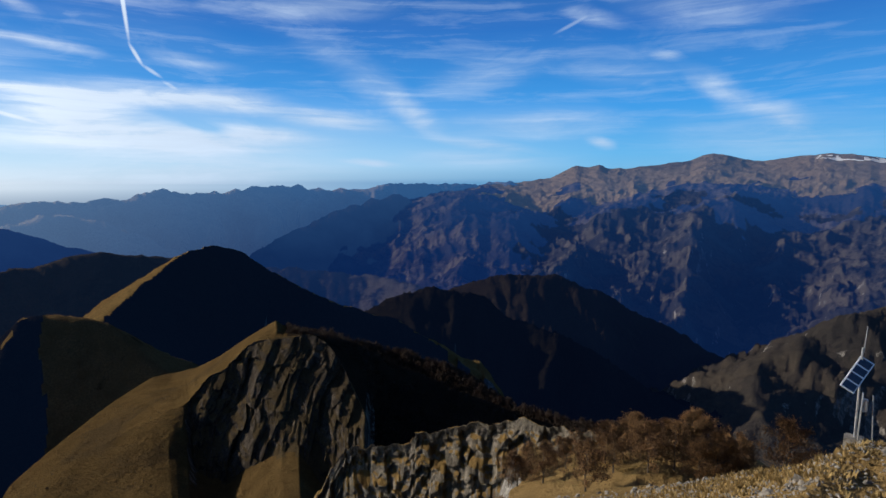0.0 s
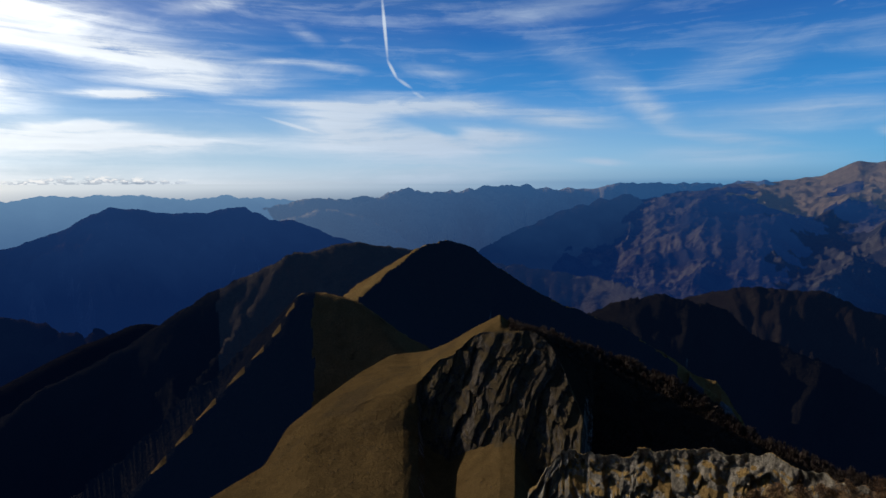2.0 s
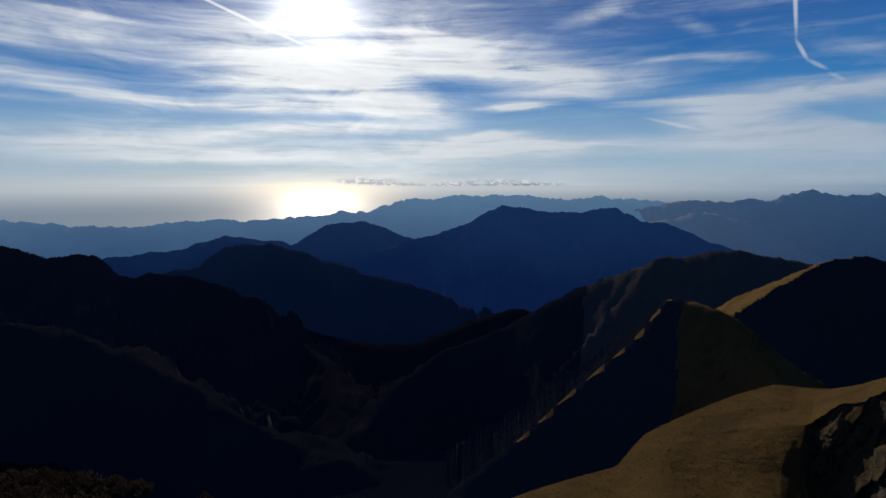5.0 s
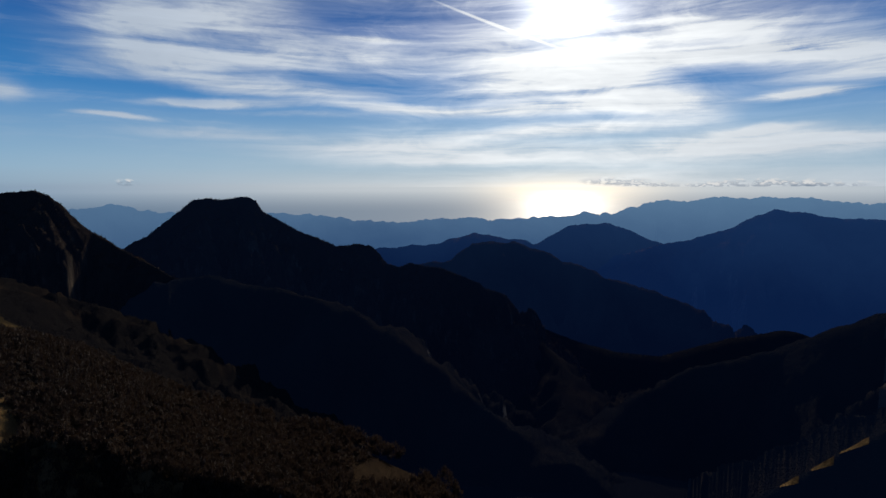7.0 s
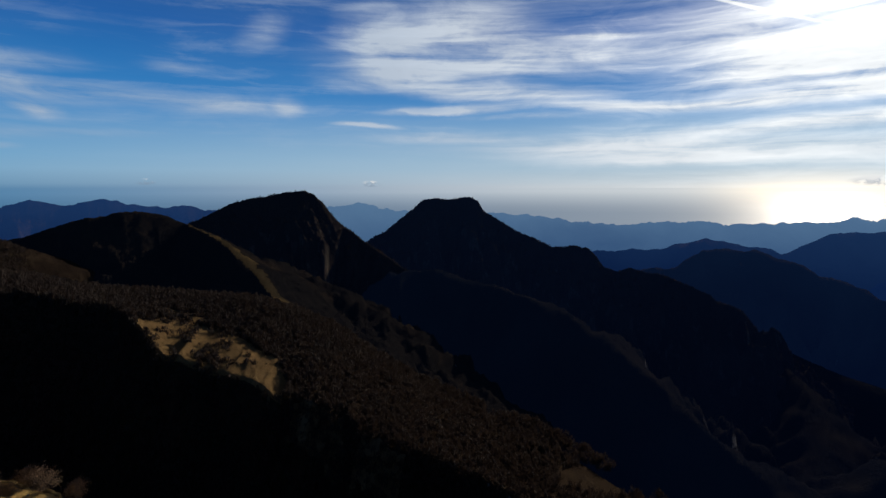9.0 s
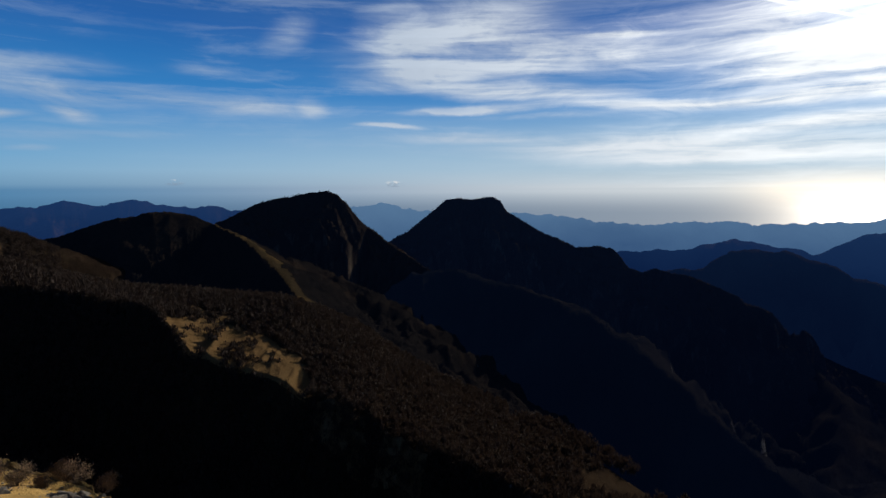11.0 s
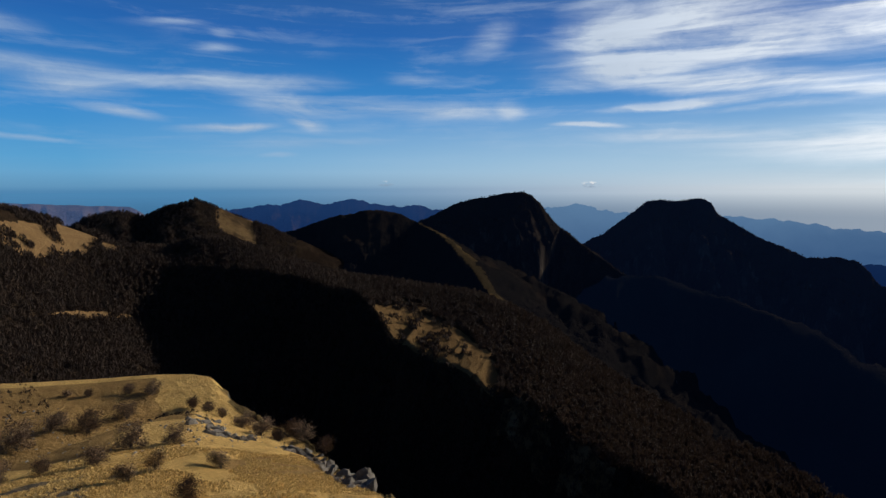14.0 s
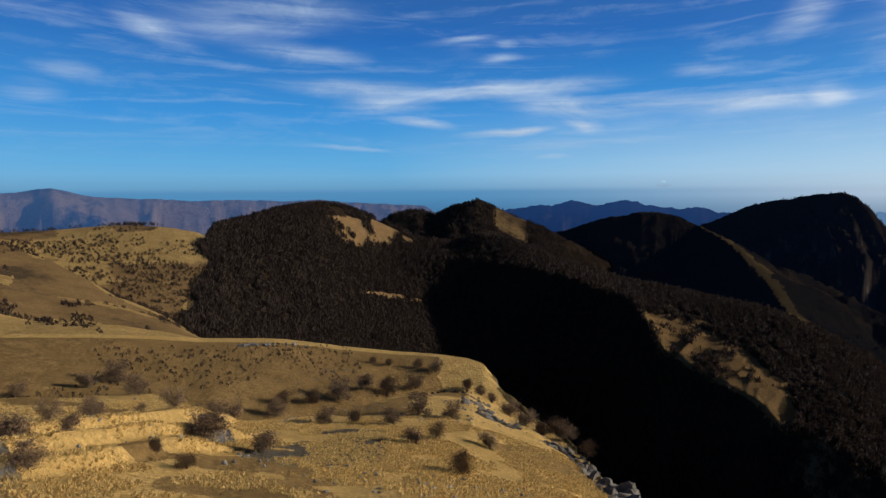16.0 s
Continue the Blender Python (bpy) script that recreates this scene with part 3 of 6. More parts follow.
def make_sea():
    A = np.radians(np.linspace(18, 225, 208))
    R = np.linspace(3300, 4940, 40)
    AA, RR = np.meshgrid(A, R, indexing="ij")
    s = (RR - 3300) / 1640
    Z = -300 * (1 - s) - 12 * s
    Z = Z - np.where(AA < radians(47), 260 * (1 - s), 0)
    me = grid_mesh("sea", np.stack([-np.sin(AA) * RR, np.cos(AA) * RR, Z], -1), np.ones(Z.shape, bool))
    m = bpy.data.materials.new("sea_water")
    m.use_nodes = True
    nt = m.node_tree
    b = nt.nodes["Principled BSDF"]
    geo = nt.nodes.new("ShaderNodeNewGeometry")
    pos = geo.outputs["Position"]
    sep = nt.nodes.new("ShaderNodeSeparateXYZ")
    nt.links.new(pos, sep.inputs[0])
    swell = noise_tex(nt, pos, 0.02, 4, 0.6)
    nt.links.new(mix_col(nt, swell, (0.02, 0.10, 0.2), (0.03, 0.13, 0.25)), b.inputs["Base Color"])
    b.inputs["Roughness"].default_value = 0.45
    # sea haze and sun glow painted as emission, thicker towards the horizon
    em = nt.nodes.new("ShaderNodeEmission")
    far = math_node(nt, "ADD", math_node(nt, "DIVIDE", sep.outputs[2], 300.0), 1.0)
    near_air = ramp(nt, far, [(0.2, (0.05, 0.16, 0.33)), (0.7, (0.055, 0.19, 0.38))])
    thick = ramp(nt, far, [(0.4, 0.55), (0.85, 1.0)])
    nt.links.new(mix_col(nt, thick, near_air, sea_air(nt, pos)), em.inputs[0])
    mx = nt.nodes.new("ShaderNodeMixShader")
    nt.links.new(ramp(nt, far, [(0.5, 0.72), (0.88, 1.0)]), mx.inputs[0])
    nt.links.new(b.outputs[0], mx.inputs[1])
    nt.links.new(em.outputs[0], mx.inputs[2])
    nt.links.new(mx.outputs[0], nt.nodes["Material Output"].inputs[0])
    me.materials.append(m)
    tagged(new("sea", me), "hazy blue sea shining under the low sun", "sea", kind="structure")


make_ground()
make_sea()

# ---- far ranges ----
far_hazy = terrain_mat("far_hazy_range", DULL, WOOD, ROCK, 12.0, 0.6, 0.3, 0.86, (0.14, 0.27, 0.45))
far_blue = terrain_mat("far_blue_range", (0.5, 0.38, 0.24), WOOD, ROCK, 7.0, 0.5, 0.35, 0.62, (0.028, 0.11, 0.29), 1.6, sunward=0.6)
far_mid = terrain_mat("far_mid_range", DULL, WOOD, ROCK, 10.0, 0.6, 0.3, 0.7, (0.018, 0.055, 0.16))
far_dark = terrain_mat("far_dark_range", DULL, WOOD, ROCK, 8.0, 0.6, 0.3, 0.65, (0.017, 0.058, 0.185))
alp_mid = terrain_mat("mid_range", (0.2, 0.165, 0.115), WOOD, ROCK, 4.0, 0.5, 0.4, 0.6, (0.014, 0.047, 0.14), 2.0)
# shade of valleys and dark flanks, put into near-black colour and navy emission
deep_shade = terrain_mat("deep_shade_forest", (0.022, 0.018, 0.014), (0.011, 0.0095, 0.008), ROCK, 2.0, 0.6, 0.1, 0.3, (0.0028, 0.0095, 0.029), 1.6)

# near hillside with its shade likewise put into the base colour
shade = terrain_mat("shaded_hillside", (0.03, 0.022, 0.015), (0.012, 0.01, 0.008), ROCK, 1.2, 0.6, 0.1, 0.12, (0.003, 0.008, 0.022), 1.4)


RANGE_CREST = [(12, -2.6, 4000), (4, -1.3, 4100), (-1, -0.6, 4150), (-5, -0.1, 4200), (-8.2, 0.11, 4250), (-11.1, 0.55, 4300), (-12.4, 1.2, 4300),
    (-13.6, 1.75, 4300), (-14.8, 1.55, 4300), (-15.8, 1.79, 4300), (-16.6, 1.45, 4300), (-18.4, 1.43, 4300), (-21.0, 1.68, 4300), (-22.5, 1.93, 4300),
    (-24.2, 2.06, 4300), (-25.0, 2.5, 4300), (-26.1, 2.7, 4300), (-27.2, 2.5, 4300), (-28.7, 2.09, 4300), (-30.2, 1.95, 4300), (-33.0, 2.38, 4300),
    (-35.0, 2.56, 4300), (-37.3, 2.26, 4300), (-38.7, 1.99, 4300), (-45, 2.1, 4300)]
RANGE_SHOULDER = [(21.9, -8.0, 3400), (13.1, -6.66, 3400), (8.5, -5.3, 3400), (3.8, -4.17, 3400), (-0.9, -2.82, 3400), (-3.9, -2.23, 3400), (-6.8, -2.21, 3400),
    (-10.3, -3.01, 3400), (-13.7, -2.62, 3400), (-18.0, -1.56, 3400), (-23.2, -1.73, 3400), (-28.0, -1.35, 3400), (-32.4, -1.88, 3400), (-36.5, -2.08, 3400),
    (-41.8, -2.1, 3400)]
RANGE_MIDDLE = [(22.0, -10.75, 2700), (13.2, -10.12, 2700), (8.6, -9.22, 2700), (5.0, -7.88, 2700), (2.6, -7.19, 2700), (-1.0, -6.72, 2700), (-6.9, -5.91, 2700),
    (-10.4, -7.31, 2700), (-13.2, -6.66, 2700), (-16.5, -4.86, 2700), (-20.8, -4.85, 2700), (-24.8, -4.17, 2700), (-29.6, -5.34, 2700), (-33.9, -4.7, 2700),
    (-42.0, -4.65, 2700)]
RANGE_LOW = [(22.1, -12.92, 2100), (11.0, -11.65, 2100), (5.0, -10.64, 2100), (-1.0, -10.86, 2100), (-6.9, -10.61, 2100), (-12.7, -9.56, 2100), (-17.2, -9.93, 2100),
    (-20.4, -8.64, 2100), (-23.6, -9.43, 2100), (-28.4, -8.64, 2100), (-32.8, -7.86, 2100), (-42.2, -7.29, 2100)]
RANGE_FOOT = [(22.2, -16.16, 1330), (11.0, -14.81, 1330), (2.1, -15.06, 1330), (-7.0, -15.54, 1330), (-15.8, -15.65, 1330), (-23.9, -15.97, 1330), (-28.4, -17.18, 1330),
    (-33.3, -15.64, 1330), (-42.8, -13.82, 1330)]


def make_range():
    """The high range: a long mountainside from a rocky crest to its foot, cut by spurs and ravines."""
    az = np.linspace(-45, 12, 760)
    A, R, Z, band = lofted(az, [[(a, e - 9, r * 0.8) for a, e, r in RANGE_FOOT], RANGE_FOOT, RANGE_LOW, RANGE_MIDDLE, RANGE_SHOULDER, RANGE_CREST], (20, 60, 60, 60, 100), 0.5)
    back = np.linspace(0, 1, 7)[1:][None]
    A = np.concatenate([A, np.repeat(az[:, None], 6, 1)], 1)
    Z = np.concatenate([Z, Z[:, -1:] - 120 * back], 1)
    R = np.concatenate([R, R[:, -1:] + 350 * back], 1)
    band = np.concatenate([band, np.repeat(5 + back, len(az), 0)], 1)
    S = np.radians(A) * 2600
    bent = S + 150 * fbm(S, R, 600, 4, 190) + 0.12 * R
    spurs = fbm(bent, R * 0.28, 620, 5, 191, True) - 0.4
    cuts = fbm(S, R * 0.6, 170, 5, 192, True) - 0.38
    below = np.clip((5 - band) * 1.1, 0, 1)
    Z = Z + below * (150 * spurs + 26 * cuts * np.clip((4.6 - band), 0.3, 1)) + 20 * (fbm(S, R, 70, 4, 193, True) - 0.35) * np.clip(below + 0.45, 0, 1)
    P = placed(A, R, Z)
    a, b, z = in_middle(A), in_middle(band), in_middle(Z)
    ragged = fbm(in_middle(S), in_middle(R), 260, 5, 194)
    snow = (np.abs(a + 36.2) < 1.9 + ragged) & (np.abs(b - 4.93) < 0.06) & (fbm(in_middle(S), in_middle(R), 45, 3, 33) > -0.05)
    bare = ~snow & (b > 4.3 + 0.5 * ragged) & (a < -4 + 8 * ragged)
    rocky = ~snow & ~bare & (a < -9 + 6 * ragged) & (b < 3.7 + ragged)
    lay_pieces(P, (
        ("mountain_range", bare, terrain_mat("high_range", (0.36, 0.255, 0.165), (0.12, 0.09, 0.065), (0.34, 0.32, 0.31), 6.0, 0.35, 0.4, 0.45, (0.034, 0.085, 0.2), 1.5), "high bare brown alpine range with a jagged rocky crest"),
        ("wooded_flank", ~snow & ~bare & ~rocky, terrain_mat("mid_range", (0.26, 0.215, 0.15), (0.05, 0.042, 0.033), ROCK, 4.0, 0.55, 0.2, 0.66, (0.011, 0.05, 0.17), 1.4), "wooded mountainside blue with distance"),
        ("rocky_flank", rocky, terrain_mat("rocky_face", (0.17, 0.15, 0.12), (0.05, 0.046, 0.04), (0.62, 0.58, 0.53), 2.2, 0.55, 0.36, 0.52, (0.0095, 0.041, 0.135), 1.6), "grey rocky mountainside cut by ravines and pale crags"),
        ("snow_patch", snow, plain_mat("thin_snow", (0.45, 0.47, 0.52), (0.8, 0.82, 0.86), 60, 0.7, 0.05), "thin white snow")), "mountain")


make_range()
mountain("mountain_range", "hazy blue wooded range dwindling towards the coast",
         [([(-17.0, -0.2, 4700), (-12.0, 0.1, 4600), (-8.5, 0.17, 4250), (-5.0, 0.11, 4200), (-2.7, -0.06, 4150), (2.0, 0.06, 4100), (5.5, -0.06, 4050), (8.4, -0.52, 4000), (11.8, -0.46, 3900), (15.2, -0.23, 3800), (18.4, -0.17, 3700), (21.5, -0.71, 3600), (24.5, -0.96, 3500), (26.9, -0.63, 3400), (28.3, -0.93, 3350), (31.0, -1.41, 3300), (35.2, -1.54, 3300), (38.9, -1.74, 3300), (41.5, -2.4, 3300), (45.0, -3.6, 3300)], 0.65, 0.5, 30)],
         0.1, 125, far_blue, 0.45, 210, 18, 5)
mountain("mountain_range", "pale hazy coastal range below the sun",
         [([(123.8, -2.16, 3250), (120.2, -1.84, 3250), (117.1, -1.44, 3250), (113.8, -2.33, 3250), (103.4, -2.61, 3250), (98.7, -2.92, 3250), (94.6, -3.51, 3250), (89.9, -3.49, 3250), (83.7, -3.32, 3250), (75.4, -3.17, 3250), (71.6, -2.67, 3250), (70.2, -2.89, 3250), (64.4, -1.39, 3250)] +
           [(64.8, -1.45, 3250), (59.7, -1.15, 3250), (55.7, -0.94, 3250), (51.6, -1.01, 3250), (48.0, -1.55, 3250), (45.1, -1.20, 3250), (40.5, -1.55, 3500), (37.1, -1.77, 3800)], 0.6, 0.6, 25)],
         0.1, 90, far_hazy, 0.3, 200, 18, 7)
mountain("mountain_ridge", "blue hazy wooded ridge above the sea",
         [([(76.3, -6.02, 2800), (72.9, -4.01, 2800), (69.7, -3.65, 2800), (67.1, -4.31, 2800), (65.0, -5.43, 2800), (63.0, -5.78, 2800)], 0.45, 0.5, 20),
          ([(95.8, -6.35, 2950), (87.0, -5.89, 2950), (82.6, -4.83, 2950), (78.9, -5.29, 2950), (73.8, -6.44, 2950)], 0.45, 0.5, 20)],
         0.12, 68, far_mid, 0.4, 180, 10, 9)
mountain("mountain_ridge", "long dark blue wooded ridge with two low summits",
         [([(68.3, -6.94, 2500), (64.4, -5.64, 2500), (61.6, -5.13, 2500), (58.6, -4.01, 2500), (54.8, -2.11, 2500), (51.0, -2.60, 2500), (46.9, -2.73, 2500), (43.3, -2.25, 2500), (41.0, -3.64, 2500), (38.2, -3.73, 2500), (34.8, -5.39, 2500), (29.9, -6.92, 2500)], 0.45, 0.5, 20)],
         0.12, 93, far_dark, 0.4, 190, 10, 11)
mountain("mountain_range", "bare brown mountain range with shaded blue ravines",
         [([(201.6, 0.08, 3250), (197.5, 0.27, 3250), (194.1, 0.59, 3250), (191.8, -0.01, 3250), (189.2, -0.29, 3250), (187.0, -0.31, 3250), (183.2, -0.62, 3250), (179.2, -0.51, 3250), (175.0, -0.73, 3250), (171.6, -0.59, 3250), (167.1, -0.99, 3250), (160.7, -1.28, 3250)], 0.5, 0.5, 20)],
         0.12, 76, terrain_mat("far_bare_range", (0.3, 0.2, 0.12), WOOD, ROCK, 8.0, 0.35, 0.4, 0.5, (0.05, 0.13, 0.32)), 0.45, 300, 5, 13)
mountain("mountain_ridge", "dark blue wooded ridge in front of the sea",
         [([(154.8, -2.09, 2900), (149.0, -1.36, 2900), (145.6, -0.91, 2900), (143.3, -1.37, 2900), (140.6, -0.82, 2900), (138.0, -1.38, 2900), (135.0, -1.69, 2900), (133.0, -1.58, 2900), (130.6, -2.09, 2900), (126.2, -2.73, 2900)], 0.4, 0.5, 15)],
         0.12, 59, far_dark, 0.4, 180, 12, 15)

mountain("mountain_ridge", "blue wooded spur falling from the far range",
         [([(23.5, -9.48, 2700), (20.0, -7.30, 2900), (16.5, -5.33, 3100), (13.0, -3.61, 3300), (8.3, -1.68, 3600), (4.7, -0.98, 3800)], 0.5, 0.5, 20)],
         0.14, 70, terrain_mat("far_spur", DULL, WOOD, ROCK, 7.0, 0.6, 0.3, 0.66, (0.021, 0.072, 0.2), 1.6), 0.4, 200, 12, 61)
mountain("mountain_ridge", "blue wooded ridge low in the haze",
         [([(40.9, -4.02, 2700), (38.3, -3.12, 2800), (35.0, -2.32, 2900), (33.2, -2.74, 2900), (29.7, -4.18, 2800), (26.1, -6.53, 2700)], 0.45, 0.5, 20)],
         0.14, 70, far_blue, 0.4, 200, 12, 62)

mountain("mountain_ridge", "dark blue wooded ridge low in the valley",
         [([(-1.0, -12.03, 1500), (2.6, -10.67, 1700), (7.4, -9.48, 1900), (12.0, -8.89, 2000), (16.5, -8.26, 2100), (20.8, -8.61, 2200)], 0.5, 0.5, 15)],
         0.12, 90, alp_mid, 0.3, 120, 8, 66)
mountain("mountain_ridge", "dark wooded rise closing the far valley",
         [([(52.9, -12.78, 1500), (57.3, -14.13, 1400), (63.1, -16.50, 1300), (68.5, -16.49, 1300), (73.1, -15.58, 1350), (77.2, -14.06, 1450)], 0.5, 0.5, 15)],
         0.12, 90, deep_shade, 0.1, 90, 1, 67, ribs=0)

# ---- middle ranges ----
mountain("mountain_slope", "grey scree and scrub slope at the valley's foot",
         [([(-43.9, -7.74, 1000), (-42.3, -8.60, 980), (-39.6, -10.11, 950), (-37.1, -11.17, 900), (-34.0, -13.80, 840), (-30.9, -16.03, 780), (-30.5, -19.83, 680), (-33.8, -22.69, 570)], 0.3, 0.6, 12)],
         0.12, 170, terrain_mat("scree_slope", (0.09, 0.074, 0.056), (0.05, 0.043, 0.036), (0.42, 0.39, 0.35), 0.9, 0.55, 0.68, 0.1, (0.012, 0.03, 0.07), 2.0), 0.35, 70, 9, 21)
# shade of the next two hills is put into dark base colours
mountain("wooded_hill", "dark wooded hill with a rounded top in shade",
         [([(-30.4, -18.12, 1000), (-28.4, -16.42, 1000), (-23.8, -14.38, 1000), (-19.5, -12.58, 1000), (-16.2, -10.83, 1000), (-11.6, -9.37, 1000), (-6.9, -9.31, 1000), (-2.2, -10.50, 1000), (1.4, -12.15, 1000)], 0.5, 0.5, 20)],
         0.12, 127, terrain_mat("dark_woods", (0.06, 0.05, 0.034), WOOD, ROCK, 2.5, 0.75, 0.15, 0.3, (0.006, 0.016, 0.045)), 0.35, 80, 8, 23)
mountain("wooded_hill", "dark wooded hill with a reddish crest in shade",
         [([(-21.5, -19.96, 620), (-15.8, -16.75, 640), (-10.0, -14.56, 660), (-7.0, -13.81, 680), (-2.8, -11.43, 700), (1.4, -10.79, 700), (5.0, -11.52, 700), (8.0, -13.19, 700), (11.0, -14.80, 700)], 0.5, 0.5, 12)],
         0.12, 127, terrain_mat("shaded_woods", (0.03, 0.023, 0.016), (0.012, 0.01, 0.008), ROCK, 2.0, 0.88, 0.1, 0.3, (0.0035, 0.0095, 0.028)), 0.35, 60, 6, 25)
mountain("mountain_hill", "dark wooded hill standing before the hazy ranges",
         [([(95.1, -10.75, 1700), (88.8, -7.88, 1750), (85.3, -7.56, 1750), (82.9, -5.84, 1750), (78.5, -5.40, 1750), (76.4, -6.29, 1750), (72.8, -7.76, 1750), (67.5, -9.43, 1750), (61.7, -10.95, 1750)], 0.5, 0.5, 15)],
         0.12, 93, terrain_mat("hill_woods", DULL, WOOD, ROCK, 4.0, 0.85, 0.15, 0.55, (0.0065, 0.02, 0.062)), 0.4, 120, 8, 27)
# both peaks carry their shade in dark base colours
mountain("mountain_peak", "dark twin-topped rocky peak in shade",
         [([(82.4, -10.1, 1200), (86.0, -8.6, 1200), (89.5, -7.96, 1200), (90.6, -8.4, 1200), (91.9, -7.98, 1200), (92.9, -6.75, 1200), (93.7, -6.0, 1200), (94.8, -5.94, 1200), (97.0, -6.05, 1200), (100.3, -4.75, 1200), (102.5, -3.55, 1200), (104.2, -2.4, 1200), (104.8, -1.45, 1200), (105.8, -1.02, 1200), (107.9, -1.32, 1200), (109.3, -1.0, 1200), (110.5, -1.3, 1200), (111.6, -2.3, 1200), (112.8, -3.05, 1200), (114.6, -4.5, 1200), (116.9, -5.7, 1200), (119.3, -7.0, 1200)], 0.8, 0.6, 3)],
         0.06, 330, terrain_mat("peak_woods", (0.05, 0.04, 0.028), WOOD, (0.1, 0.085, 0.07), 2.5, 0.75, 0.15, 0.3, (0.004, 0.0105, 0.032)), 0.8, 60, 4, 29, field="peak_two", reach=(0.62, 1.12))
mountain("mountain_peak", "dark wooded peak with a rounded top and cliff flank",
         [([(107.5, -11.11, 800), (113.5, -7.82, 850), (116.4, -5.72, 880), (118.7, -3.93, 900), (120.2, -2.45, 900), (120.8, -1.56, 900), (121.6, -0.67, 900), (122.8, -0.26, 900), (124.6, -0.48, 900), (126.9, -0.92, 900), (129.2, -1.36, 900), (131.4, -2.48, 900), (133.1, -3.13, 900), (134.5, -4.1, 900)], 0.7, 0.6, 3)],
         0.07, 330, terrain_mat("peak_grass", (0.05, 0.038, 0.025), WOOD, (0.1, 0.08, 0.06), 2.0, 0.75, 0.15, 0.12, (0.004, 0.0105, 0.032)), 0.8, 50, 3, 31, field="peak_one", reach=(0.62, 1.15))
SPUR_CREST = [(124.8, -12.07, 470), (126.0, -10.86, 500), (128.2, -7.88, 560), (130.4, -5.49, 620), (133.7, -3.23, 700), (135.3, -2.52, 700), (137.4, -2.08, 700), (138.9, -2.16, 700), (141.5, -2.48, 700), (143.9, -3.37, 700), (146.3, -4.05, 700), (149.3, -5.08, 700)]
# sunlit spur painted as a paler strip on a hill coloured for shade
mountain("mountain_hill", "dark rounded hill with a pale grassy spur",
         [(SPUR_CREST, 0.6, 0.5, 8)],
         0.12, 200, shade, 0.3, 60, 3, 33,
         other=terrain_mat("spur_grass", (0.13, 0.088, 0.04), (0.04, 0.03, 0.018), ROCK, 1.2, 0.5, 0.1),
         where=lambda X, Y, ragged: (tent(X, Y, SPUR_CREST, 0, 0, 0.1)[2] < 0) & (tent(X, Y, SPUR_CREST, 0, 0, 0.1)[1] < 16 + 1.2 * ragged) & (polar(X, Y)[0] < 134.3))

# the sun reaches these spurs; their valley shade is put into the colour
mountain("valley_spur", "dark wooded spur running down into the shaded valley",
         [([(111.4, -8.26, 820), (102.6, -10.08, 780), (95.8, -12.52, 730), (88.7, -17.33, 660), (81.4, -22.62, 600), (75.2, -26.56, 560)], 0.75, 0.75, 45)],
         0.14, 150, deep_shade, 0.6, 110, 6, 63)
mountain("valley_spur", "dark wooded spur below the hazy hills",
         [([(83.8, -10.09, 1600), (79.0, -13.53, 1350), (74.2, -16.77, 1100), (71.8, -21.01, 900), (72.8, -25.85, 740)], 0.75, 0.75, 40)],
         0.14, 150, deep_shade, 0.6, 120, 6, 64)
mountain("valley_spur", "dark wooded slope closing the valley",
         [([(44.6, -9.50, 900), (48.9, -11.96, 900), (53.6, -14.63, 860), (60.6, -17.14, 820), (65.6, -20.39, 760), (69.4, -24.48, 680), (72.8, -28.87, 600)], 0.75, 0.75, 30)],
         0.14, 150, deep_shade, 0.6, 100, 6, 65)

# ---- near ridges ----
HILL_A = [(1.5, -16.22, 560), (5.1, -14.14, 570), (11.0, -12.51, 580), (14.4, -10.64, 590), (17.6, -8.78, 600), (20.2, -6.70, 600), (22.8, -5.92, 600), (25.8, -6.80, 560), (29.2, -9.34, 480), (32.3, -11.91, 410)]


# sunward side in pale grass; the other side has its shade in the colour
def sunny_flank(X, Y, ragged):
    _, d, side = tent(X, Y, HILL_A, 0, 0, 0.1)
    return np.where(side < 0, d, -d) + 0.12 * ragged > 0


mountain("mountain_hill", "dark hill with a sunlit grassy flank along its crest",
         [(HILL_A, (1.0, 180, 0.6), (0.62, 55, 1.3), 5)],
         0.07, 300, deep_shade, 0.22, 70, 3, 35, field="hill_a",
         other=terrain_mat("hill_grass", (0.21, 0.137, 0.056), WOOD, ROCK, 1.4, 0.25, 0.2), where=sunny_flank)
# beyond an azimuth the ridge's shade is put into a darker colour
mountain("mountain_ridge", "dark ridge with furrowed flanks falling into the valley",
         [([(26.8, -6.90, 800), (30.0, -6.44, 800), (32.2, -5.95, 800), (34.3, -6.15, 800), (37.1, -6.89, 800), (39.3, -6.91, 800)] + [(39.3, -7.20, 810), (42.9, -8.88, 830), (47.2, -10.60, 850), (53.5, -14.20, 880), (57.5, -16.62, 900)], 0.7, 0.6, 8)],
         0.12, 120, terrain_mat("ridge_brown", (0.075, 0.058, 0.04), WOOD, ROCK, 1.8, 0.5, 0.1, 0.3, (0.008, 0.02, 0.05)), 0.35, 80, 3, 36,
         other=deep_shade, where=lambda X, Y, ragged: (polar(X, Y)[0] > 46 + 0.06 * ragged) & (polar(X, Y)[0] < 200), piece=("wooded_flank", "wooded flank coloured dark for shade"))
SPINE = [(38.0, -10.93, 290), (39.7, -13.29, 285), (41.6, -15.61, 280), (44.6, -18.45, 275), (48.3, -21.8, 270), (53.3, -26.2, 262)]
